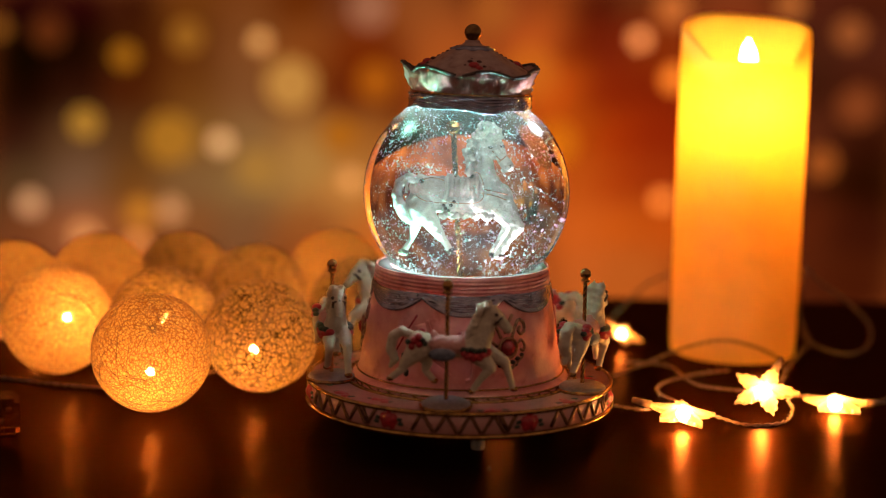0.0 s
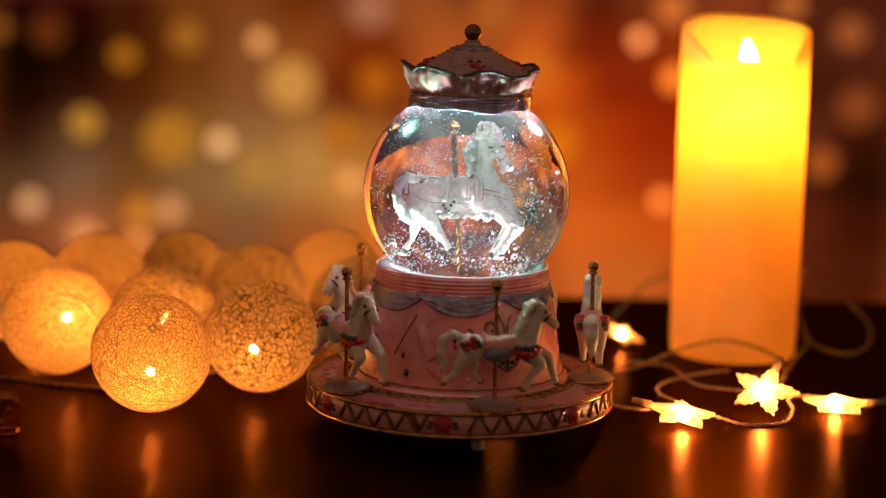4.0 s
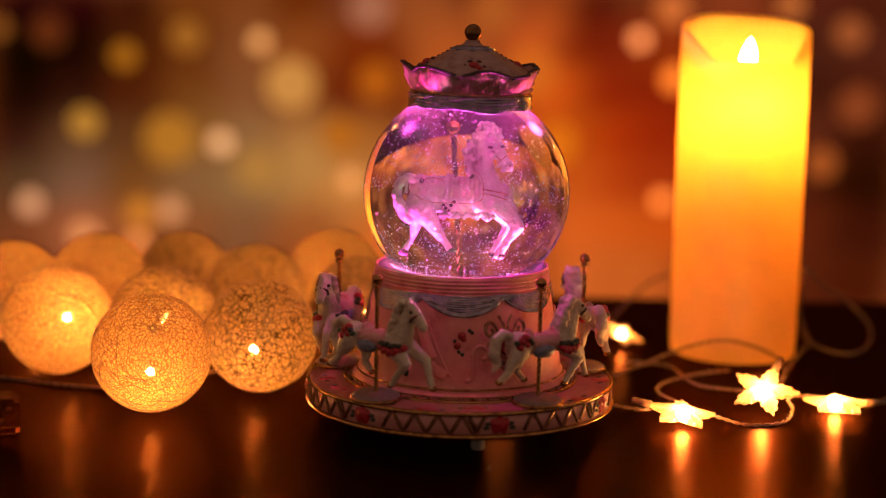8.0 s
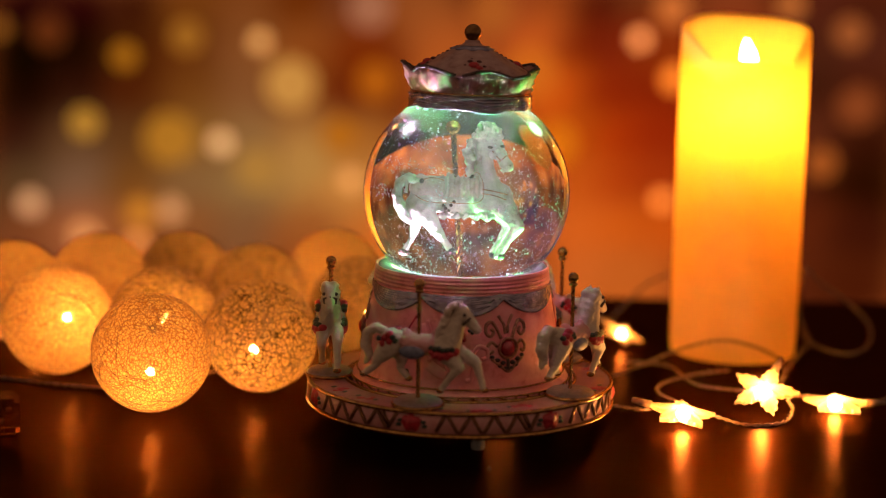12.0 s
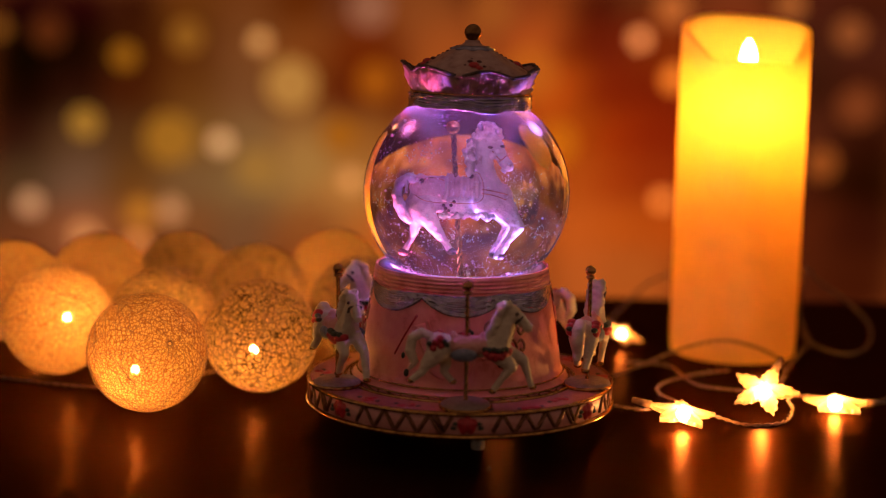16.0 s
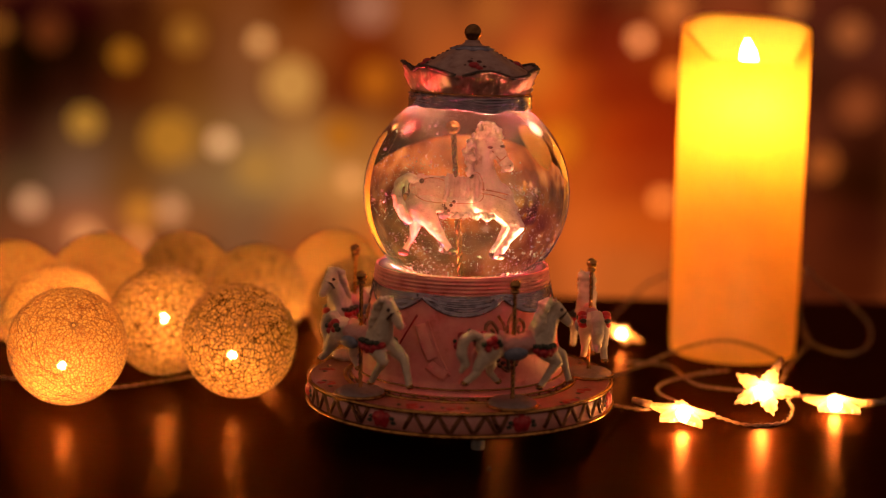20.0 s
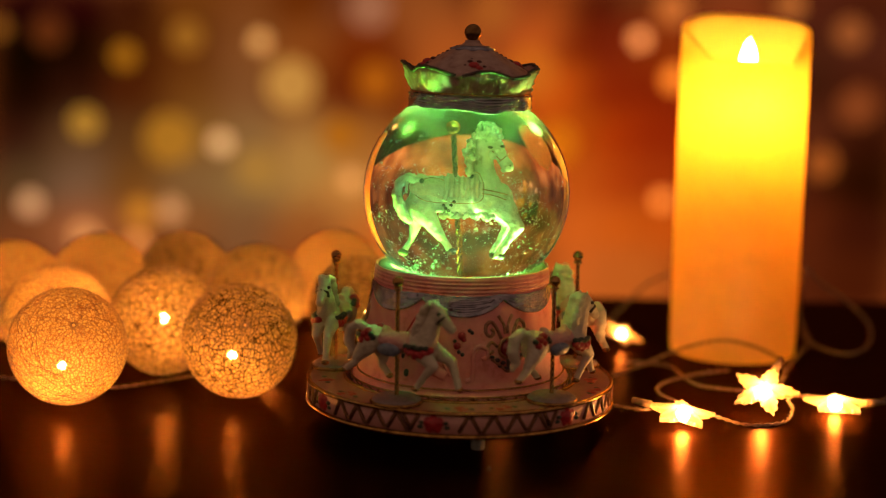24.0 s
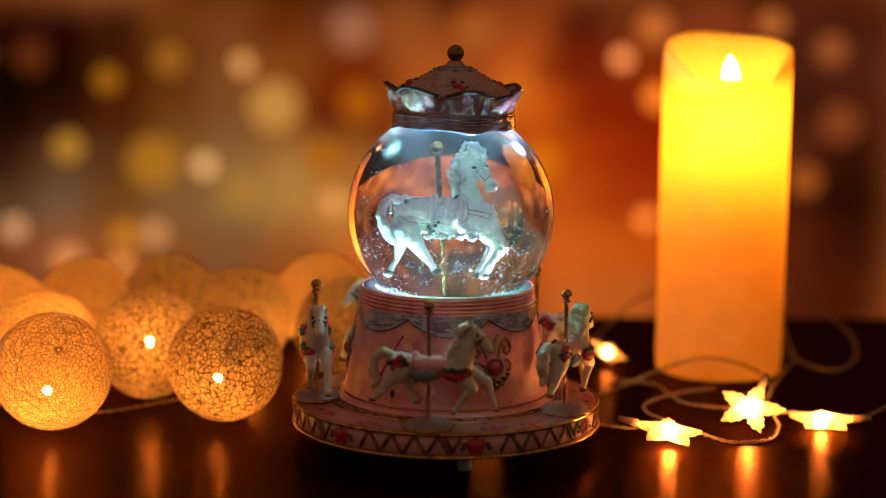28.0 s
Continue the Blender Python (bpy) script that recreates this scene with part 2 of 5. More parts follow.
def haze_on_glass():
    """A faint uneven film that stands in for hazy light in the ball, stronger under the cap, and two patches that stand
    in for the lamps' hot spots.
    """
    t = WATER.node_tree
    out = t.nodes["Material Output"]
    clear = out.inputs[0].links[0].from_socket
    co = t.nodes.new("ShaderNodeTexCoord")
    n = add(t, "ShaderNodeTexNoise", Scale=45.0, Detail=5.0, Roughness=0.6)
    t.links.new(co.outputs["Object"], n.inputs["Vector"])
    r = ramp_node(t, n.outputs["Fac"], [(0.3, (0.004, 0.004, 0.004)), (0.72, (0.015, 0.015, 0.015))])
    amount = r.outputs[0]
    for hot_spot in HOT_SPOTS:
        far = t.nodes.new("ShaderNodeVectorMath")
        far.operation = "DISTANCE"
        far.inputs[1].default_value = hot_spot[:3]
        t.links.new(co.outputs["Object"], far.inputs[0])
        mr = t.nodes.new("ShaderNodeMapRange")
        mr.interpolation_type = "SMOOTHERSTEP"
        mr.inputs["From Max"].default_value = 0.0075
        mr.inputs["To Min"].default_value = hot_spot[3]
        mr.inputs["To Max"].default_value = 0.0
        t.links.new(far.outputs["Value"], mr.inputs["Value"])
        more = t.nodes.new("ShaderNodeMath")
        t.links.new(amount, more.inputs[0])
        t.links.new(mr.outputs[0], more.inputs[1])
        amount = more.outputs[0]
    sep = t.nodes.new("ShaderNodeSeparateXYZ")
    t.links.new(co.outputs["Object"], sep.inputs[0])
    # stronger near the cap, to imitate the arcs of coloured light there
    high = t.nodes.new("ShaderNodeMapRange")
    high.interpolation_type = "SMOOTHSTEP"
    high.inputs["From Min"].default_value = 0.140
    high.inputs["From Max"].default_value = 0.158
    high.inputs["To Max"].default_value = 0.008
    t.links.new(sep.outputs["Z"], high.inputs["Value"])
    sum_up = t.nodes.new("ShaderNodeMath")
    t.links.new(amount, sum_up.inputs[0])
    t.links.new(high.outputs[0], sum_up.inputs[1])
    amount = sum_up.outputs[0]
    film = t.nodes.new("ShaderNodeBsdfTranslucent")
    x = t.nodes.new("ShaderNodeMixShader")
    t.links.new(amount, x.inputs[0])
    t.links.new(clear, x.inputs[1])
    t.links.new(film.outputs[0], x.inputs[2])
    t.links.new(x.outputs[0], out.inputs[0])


haze_on_glass()
CLEAR = glass("clear_acrylic", 1.47, 0.22, (0.95, 0.70, 0.52))
WAX = wax("ivory_wax", (0.80, 0.52, 0.22), (1.0, 0.72, 0.28))
WOOD = table_wood()
DUSTY = paint("dusty_pink_lacquer", (0.36, 0.17, 0.14), (0.47, 0.25, 0.21), 0.38, scale=260, bump=0.5, coat=0.1, dirt=(0.22, 0.09, 0.075))
ROOF = paint("faded_pink_lacquer", (0.36, 0.21, 0.19), (0.45, 0.29, 0.26), 0.34, scale=200, dirt=(0.24, 0.11, 0.10))
SILVER = paint("tarnished_silver_paint", (0.20, 0.18, 0.24), (0.48, 0.44, 0.53), 0.18, metal=0.8, scale=240)
LEDGE = wax("white_ledge_resin", (0.80, 0.74, 0.73), (0.06, 0.057, 0.057))
DIFFUSER = wax("white_diffuser", (0.85, 0.85, 0.85), (0.13, 0.13, 0.13))


def part_clear(material, share):
    """A thin frosted sheet passes a share of the light straight through."""
    t = material.node_tree
    out = t.nodes["Material Output"]
    frosted = out.inputs[0].links[0].from_socket
    clear = t.nodes.new("ShaderNodeBsdfTransparent")
    x = add(t, "ShaderNodeMixShader", Fac=share)
    t.links.new(frosted, x.inputs[1])
    t.links.new(clear.outputs[0], x.inputs[2])
    t.links.new(x.outputs[0], out.inputs[0])


part_clear(DIFFUSER, 0.46)
WAX_THIN = wax("thin_ivory_wax", (0.80, 0.52, 0.22), (1.0, 0.72, 0.28))
part_clear(WAX_THIN, 0.14)
FLAME = glow("flame_light", (1.0, 0.62, 0.08), 300)
BULB = glow("warm_bulb", (1.0, 0.42, 0.085), 1180)
STAR = wax("frosted_star_plastic", (0.60, 0.40, 0.25), (0.70, 0.45, 0.20))
part_clear(STAR, 0.48)
STARCORE = glow("star_bulb", (1.0, 0.42, 0.11), 460)
STARCORE_STRONG = glow("strong_star_bulb", (1.0, 0.42, 0.11), 700)
STARCORE_FAINT = glow("faint_star_bulb", (1.0, 0.42, 0.11), 130)
CABLE = paint("clear_brown_cable", (0.20, 0.11, 0.055), (0.30, 0.175, 0.09), 0.12, scale=300, coat=0.6)
WEB_PALE = web("pale_thread_web", (0.43, 0.30, 0.14), (0.11, 0.042, 0.014), 0.30, 400, 0.14)
WEB_BROWN = web("brown_thread_web", (0.31, 0.19, 0.083), (0.010, 0.004, 0.0015), 0.36, 240, 0.125)


# ---- builders ----
def part(name, bm, material, parent, label="", smooth=True, category=""):
    me = bpy.data.meshes.new(name)
    bm.normal_update()
    bm.to_mesh(me)
    bm.free()
    if smooth:
        me.polygons.foreach_set("use_smooth", [True] * len(me.polygons))
    me.materials.append(material)
    ob = new(name, me)
    ob.parent = parent
    return tagged(ob, label, category)


def base(name, label, category, at=(0, 0, 0), group="", kind=""):
    ob = new(name)
    ob.location = at
    ob.empty_display_size = 0.01
    return tagged(ob, label, category, group, kind)


def lathe(profile, seg=64, wave=None, close=True):
    """Turns (radius, height) points about z. wave(angle, k) may shift a point."""
    bm = bmesh.new()
    rings = []
    for k, (r, z) in enumerate(profile):
        ring = []
        for i in range(seg):
            a = 2 * math.pi * i / seg
            dr, dz = wave(a, k) if wave else (0, 0)
            ring.append(bm.verts.new(((r + dr) * math.cos(a), (r + dr) * math.sin(a), z + dz)))
        rings.append(ring)
    for p, q in zip(rings, rings[1:]):
        for i in range(seg):
            j = (i + 1) % seg
            bm.faces.new((p[i], p[j], q[j], q[i]))
    if close:
        if profile[0][0] > 1e-6:
            bm.faces.new(rings[0][::-1])
        if profile[-1][0] > 1e-6:
            bm.faces.new(rings[-1])
    return bm


def tube(points, radius, sides=8, bm=None, flat=1.0):
    """A round bar along points; radius a number or one for each point."""
    bm = bm or bmesh.new()
    pts = [Vector(p) for p in points]
    rings = []
    up = Vector((0.12, 0.31, 0.94))
    for i, p in enumerate(pts):
        d = (pts[min(i + 1, len(pts) - 1)] - pts[max(i - 1, 0)]).normalized()
        a = d.cross(up)
        if a.length < 1e-3:
            a = d.cross(Vector((1, 0, 0)))
        a.normalize()
        b = a.cross(d).normalized()
        r = radius[i] if isinstance(radius, (list, tuple)) else radius
        rings.append([bm.verts.new(p + a * (r * math.cos(2 * math.pi * k / sides)) + b * (r * flat * math.sin(2 * math.pi * k / sides))) for k in range(sides)])
    for p, q in zip(rings, rings[1:]):
        for i in range(sides):
            j = (i + 1) % sides
            bm.faces.new((p[i], p[j], q[j], q[i]))
    bm.faces.new(rings[0][::-1])
    bm.faces.new(rings[-1])
    return bm


def ball(centre, r, seg=16, bm=None, squash=(1, 1, 1)):
    bm = bm or bmesh.new()
    m = Matrix.Translation(centre) @ Matrix.Diagonal((r * squash[0], r * squash[1], r * squash[2], 1))
    bmesh.ops.create_uvsphere(bm, u_segments=seg, v_segments=max(6, seg // 2), radius=1, matrix=m)
    return bm


def spline(points, n=8):
    """Smooth curve through points."""
    P = [Vector(p) for p in points]
    out = []
    for i in range(len(P) - 1):
        a, b, c, d = P[max(i - 1, 0)], P[i], P[i + 1], P[min(i + 2, len(P) - 1)]
        for k in range(n):
            t = k / n
            out.append(0.5 * ((2 * b) + (c - a) * t + (2 * a - 5 * b + 4 * c - d) * t * t + (3 * b - a - 3 * c + d) * t ** 3))
    out.append(P[-1])
    return out


def merged(bm, voxel, rounds=4):
    """Fuses overlapping lumps into one smooth skin."""
    me = bpy.data.meshes.new("lumps")
    bm.to_mesh(me)
    bm.free()
    ob = bpy.data.objects.new("lumps", me)
    scene.collection.objects.link(ob)
    r = ob.modifiers.new("fuse", "REMESH")
    r.mode, r.voxel_size = "VOXEL", voxel
    s = ob.modifiers.new("smooth", "SMOOTH")
    s.iterations, s.factor = rounds, 0.5
    done = bpy.data.meshes.new_from_object(ob.evaluated_get(bpy.context.evaluated_depsgraph_get()))
    bpy.data.objects.remove(ob)
    out = bmesh.new()
    out.from_mesh(done)
    bpy.data.meshes.remove(done)
    out.normal_update()
    for v in out.verts:
        v.co += v.normal * (voxel * 0.45 * noise.noise(v.co * 700) + voxel * 0.2 * noise.noise(v.co * 1700))
    return out


def chain(bm, joints):
    """Tapered limb: overlapping balls between joints (x, y, z, radius, width)."""
    for a, b in zip(joints, joints[1:]):
        n = max(2, int((Vector(a[:3]) - Vector(b[:3])).length / (0.35 * min(a[3], b[3]))) + 1)
        for k in range(n + 1):
            t = k / n
            x, y, z, r, w = [a[i] * (1 - t) + b[i] * t for i in range(5)]
            ball((x, y, z), r, 10, bm, (1, w, 1))
    return bm


# ---- table and backdrop ----
def rounded_slab(x0, x1, y0, y1, z0, z1, r):
    bm = bmesh.new()
    bmesh.ops.create_cube(bm, size=1, matrix=Matrix.Translation(((x0 + x1) / 2, (y0 + y1) / 2, (z0 + z1) / 2)) @ Matrix.Diagonal((x1 - x0, y1 - y0, z1 - z0, 1)))
    bmesh.ops.bevel(bm, geom=bm.edges[:], offset=r, segments=3, affect="EDGES")
    return bm


def build_table():
    t = base("table", "dark brown polished wooden table", "table")
    part("tabletop", rounded_slab(-0.9, 0.9, -1.3, 0.335, -0.03, 0.0, 0.004), WOOD, t, smooth=False)
    for x in (-0.83, 0.83):
        for y in (-1.23, 0.265):
            part("leg", rounded_slab(x - 0.03, x + 0.03, y - 0.03, y + 0.03, -0.75, -0.03, 0.003), WOOD, t, smooth=False)
    floor = rounded_slab(-4, 4, -4, 4, -0.80, -0.75, 0.002)
    tagged(part("floor", floor, paint("dark_floor", (0.03, 0.018, 0.012), (0.06, 0.035, 0.022), 0.5, scale=20), None, "dark wooden room floor", False), kind="structure", category="floor")
    # added wall: keeps the room's glow behind the cloth out of the table's reflection
    wall = rounded_slab(-4, 4, 2.10, 2.20, -0.75, 2.4, 0.002)
    tagged(part("wall_north", wall, paint("dark_wall_paint", (0.03, 0.020, 0.014), (0.05, 0.032, 0.022), 0.7, scale=12), None, "unseen dark wall added behind the cloth to block the room's glow", False), kind="structure", category="wall")


build_table()

BACK_Y = 1.2
BACK_FAR = 1.35


def build_backdrop():
    bm = bmesh.new()
    bmesh.ops.create_grid(bm, x_segments=40, y_segments=20, size=1.0, matrix=pose(0, BACK_Y, 0.2525, 90) @ Matrix.Diagonal((1.8, 0.7475, 1, 1)))
    for v in bm.verts:
        v.co.y += 0.006 * math.sin(v.co.x * 9)
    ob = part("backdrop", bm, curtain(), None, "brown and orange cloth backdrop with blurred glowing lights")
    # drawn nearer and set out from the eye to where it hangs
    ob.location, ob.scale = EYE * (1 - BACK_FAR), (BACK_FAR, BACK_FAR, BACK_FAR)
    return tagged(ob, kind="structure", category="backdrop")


BACKDROP = build_backdrop()
SPOTS = []


def light_spot(x, z, r, colour, soft):
    """A patch of the background's blurred glow, put in as emission over the cloth; a sharp one is a smaller, brighter
    lamp that the open lens spreads out.
    """
    bm = bmesh.new()
    bmesh.ops.create_circle(bm, cap_ends=True, segments=40, radius=1.0, matrix=pose(0, 0, 0, 90))
    k = len(SPOTS)
    size, gain = r, 1.1
    if not soft:
        size = max(0.0100, 1.1 * r - 0.009)
        gain = (0.62 if r < 0.0205 else 1.2) / min(1.0, (size / 0.0190) ** 2)
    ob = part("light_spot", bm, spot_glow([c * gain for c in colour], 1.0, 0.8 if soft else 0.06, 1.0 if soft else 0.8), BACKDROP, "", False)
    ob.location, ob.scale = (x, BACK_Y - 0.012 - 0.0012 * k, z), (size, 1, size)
    SPOTS.append(ob)


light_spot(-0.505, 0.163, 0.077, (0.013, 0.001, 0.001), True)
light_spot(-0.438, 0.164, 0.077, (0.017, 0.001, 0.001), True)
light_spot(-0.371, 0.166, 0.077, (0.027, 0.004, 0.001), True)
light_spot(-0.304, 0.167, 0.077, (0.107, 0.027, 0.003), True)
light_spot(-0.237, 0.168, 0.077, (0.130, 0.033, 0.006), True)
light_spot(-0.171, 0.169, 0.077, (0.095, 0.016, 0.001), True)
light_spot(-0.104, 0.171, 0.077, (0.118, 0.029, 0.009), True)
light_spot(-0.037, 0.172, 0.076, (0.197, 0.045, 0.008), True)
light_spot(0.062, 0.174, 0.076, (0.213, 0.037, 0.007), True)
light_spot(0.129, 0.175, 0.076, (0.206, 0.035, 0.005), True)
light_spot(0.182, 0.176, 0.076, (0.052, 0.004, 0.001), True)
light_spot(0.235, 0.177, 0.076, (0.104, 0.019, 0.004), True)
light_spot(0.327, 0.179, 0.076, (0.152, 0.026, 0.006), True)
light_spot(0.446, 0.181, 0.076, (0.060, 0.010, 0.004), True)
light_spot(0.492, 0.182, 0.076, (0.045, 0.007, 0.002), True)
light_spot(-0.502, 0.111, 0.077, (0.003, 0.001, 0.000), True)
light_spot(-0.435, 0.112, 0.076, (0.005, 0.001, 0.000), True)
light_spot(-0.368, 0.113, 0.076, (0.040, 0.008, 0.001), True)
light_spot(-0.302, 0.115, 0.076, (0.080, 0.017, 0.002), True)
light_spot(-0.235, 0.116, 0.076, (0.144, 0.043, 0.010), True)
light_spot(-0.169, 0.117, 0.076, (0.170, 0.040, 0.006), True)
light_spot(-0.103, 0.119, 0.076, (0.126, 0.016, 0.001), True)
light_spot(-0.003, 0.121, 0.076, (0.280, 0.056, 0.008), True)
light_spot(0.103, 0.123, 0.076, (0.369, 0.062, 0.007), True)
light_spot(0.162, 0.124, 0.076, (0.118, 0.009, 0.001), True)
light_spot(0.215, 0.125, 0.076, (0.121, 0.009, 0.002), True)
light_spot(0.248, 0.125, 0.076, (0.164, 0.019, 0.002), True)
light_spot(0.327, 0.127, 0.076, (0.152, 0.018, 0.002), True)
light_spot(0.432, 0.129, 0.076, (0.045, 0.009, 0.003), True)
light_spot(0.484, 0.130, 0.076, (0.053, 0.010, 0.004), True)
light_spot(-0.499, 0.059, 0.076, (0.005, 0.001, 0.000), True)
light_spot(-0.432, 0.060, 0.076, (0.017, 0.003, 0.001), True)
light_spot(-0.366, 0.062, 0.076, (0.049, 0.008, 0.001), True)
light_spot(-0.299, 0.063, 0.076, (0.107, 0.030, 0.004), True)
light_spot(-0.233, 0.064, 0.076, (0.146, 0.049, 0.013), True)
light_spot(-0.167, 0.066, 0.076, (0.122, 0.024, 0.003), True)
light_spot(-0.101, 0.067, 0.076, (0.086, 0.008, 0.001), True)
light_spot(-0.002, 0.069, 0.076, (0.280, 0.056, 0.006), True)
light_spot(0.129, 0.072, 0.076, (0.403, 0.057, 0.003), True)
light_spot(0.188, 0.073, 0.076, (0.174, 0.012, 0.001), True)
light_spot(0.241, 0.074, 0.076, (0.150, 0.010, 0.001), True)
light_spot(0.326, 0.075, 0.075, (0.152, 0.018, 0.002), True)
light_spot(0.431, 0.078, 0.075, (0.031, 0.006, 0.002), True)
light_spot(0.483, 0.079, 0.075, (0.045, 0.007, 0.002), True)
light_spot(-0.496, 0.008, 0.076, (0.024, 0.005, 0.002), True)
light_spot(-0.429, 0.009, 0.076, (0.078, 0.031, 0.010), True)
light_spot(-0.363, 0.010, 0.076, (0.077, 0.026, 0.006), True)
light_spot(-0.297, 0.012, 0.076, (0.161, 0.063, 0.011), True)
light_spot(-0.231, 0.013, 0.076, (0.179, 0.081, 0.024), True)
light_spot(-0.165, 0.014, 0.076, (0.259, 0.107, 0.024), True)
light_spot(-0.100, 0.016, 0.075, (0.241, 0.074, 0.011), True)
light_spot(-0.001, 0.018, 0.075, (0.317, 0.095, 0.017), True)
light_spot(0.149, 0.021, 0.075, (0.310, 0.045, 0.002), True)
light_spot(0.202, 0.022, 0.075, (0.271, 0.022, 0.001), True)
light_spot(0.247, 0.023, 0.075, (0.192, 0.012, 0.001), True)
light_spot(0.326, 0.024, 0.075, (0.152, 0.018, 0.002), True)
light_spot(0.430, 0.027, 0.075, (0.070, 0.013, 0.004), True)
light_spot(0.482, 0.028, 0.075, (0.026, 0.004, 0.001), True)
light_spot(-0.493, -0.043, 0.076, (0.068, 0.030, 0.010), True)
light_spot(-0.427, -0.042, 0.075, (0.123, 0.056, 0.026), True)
light_spot(-0.361, -0.040, 0.075, (0.120, 0.039, 0.006), True)
light_spot(-0.295, -0.039, 0.075, (0.151, 0.068, 0.021), True)
light_spot(-0.229, -0.038, 0.075, (0.181, 0.091, 0.027), True)
light_spot(-0.164, -0.036, 0.075, (0.262, 0.119, 0.027), True)
light_spot(-0.118, -0.035, 0.075, (0.349, 0.133, 0.026), True)
light_spot(-0.000, -0.033, 0.075, (0.355, 0.112, 0.022), True)
light_spot(0.156, -0.030, 0.075, (0.362, 0.055, 0.004), True)
light_spot(0.208, -0.029, 0.075, (0.293, 0.030, 0.002), True)
light_spot(0.247, -0.028, 0.075, (0.231, 0.021, 0.002), True)
light_spot(0.325, -0.026, 0.075, (0.152, 0.018, 0.002), True)
light_spot(0.422, -0.024, 0.075, (0.045, 0.007, 0.002), True)
light_spot(0.474, -0.023, 0.075, (0.013, 0.002, 0.000), True)
light_spot(-0.489, -0.094, 0.075, (0.128, 0.033, 0.009), True)
light_spot(-0.424, -0.092, 0.075, (0.224, 0.063, 0.019), True)
light_spot(-0.358, -0.091, 0.075, (0.210, 0.057, 0.012), True)
light_spot(-0.293, -0.089, 0.075, (0.167, 0.051, 0.012), True)
light_spot(-0.227, -0.088, 0.075, (0.143, 0.053, 0.017), True)
light_spot(-0.162, -0.087, 0.075, (0.216, 0.056, 0.010), True)
light_spot(-0.077, -0.085, 0.075, (0.368, 0.087, 0.011), True)
light_spot(0.033, -0.082, 0.075, (0.320, 0.066, 0.008), True)
light_spot(0.156, -0.080, 0.075, (0.445, 0.075, 0.007), True)
light_spot(0.208, -0.079, 0.075, (0.398, 0.062, 0.004), True)
light_spot(0.254, -0.078, 0.075, (0.377, 0.052, 0.003), True)
light_spot(0.325, -0.076, 0.074, (0.186, 0.026, 0.002), True)
light_spot(0.422, -0.074, 0.074, (0.070, 0.010, 0.002), True)
light_spot(0.473, -0.073, 0.074, (0.031, 0.004, 0.001), True)
light_spot(-0.486, -0.144, 0.075, (0.128, 0.029, 0.007), True)
light_spot(-0.388, -0.142, 0.075, (0.128, 0.029, 0.007), True)
light_spot(-0.291, -0.140, 0.075, (0.122, 0.029, 0.006), True)
light_spot(-0.193, -0.137, 0.075, (0.176, 0.038, 0.006), True)
light_spot(-0.063, -0.135, 0.075, (0.370, 0.077, 0.008), True)
light_spot(0.066, -0.132, 0.074, (0.347, 0.067, 0.008), True)
light_spot(0.163, -0.130, 0.074, (0.392, 0.076, 0.010), True)
light_spot(0.215, -0.129, 0.074, (0.351, 0.069, 0.008), True)
light_spot(0.292, -0.127, 0.074, (0.253, 0.042, 0.005), True)
light_spot(0.415, -0.125, 0.074, (0.060, 0.009, 0.002), True)
light_spot(0.466, -0.123, 0.074, (0.045, 0.006, 0.001), True)
light_spot(-0.455, 0.151, 0.027, (0.079, 0.016, 0.003), False)
light_spot(-0.370, 0.125, 0.021, (0.164, 0.057, 0.003), False)
light_spot(-0.300, 0.148, 0.025, (0.222, 0.082, 0.009), False)
light_spot(-0.218, 0.144, 0.018, (0.472, 0.214, 0.060), False)
light_spot(-0.183, 0.097, 0.035, (0.399, 0.181, 0.036), False)
light_spot(-0.096, 0.183, 0.030, (0.247, 0.091, 0.044), False)
light_spot(-0.088, 0.102, 0.029, (0.291, 0.069, 0.003), False)
light_spot(-0.414, 0.050, 0.023, (0.277, 0.126, 0.014), False)
light_spot(-0.319, 0.034, 0.035, (0.290, 0.112, 0.009), False)
light_spot(-0.261, 0.031, 0.019, (0.602, 0.311, 0.126), False)
light_spot(-0.220, 0.002, 0.031, (0.271, 0.122, 0.021), False)
light_spot(-0.166, 0.009, 0.033, (0.279, 0.127, 0.028), False)
light_spot(-0.115, -0.008, 0.018, (0.470, 0.187, 0.052), False)
light_spot(-0.128, 0.042, 0.027, (0.286, 0.082, 0.003), False)
light_spot(-0.475, -0.041, 0.020, (0.554, 0.262, 0.116), False)
light_spot(-0.414, -0.077, 0.023, (0.443, 0.162, 0.051), False)
light_spot(-0.355, -0.083, 0.017, (0.520, 0.166, 0.037), False)
light_spot(-0.316, -0.045, 0.020, (0.482, 0.211, 0.081), False)
light_spot(-0.350, -0.048, 0.023, (0.308, 0.105, 0.009), False)
light_spot(-0.503, 0.154, 0.018, (0.135, 0.042, 0.005), False)
light_spot(0.203, 0.155, 0.017, (0.681, 0.213, 0.057), False)
light_spot(0.243, 0.112, 0.021, (0.560, 0.129, 0.012), False)
light_spot(0.234, -0.023, 0.014, (0.721, 0.180, 0.025), False)
light_spot(0.114, 0.038, 0.030, (0.457, 0.107, 0.003), False)
light_spot(0.084, 0.116, 0.035, (0.382, 0.083, 0.006), False)
light_spot(0.237, 0.189, 0.025, (0.409, 0.101, 0.019), False)
light_spot(0.433, 0.166, 0.024, (0.202, 0.052, 0.012), False)
light_spot(0.409, 0.022, 0.024, (0.224, 0.052, 0.008), False)
light_spot(0.366, 0.195, 0.021, (0.222, 0.061, 0.012), False)
light_spot(0.039, 0.183, 0.031, (0.252, 0.061, 0.008), False)
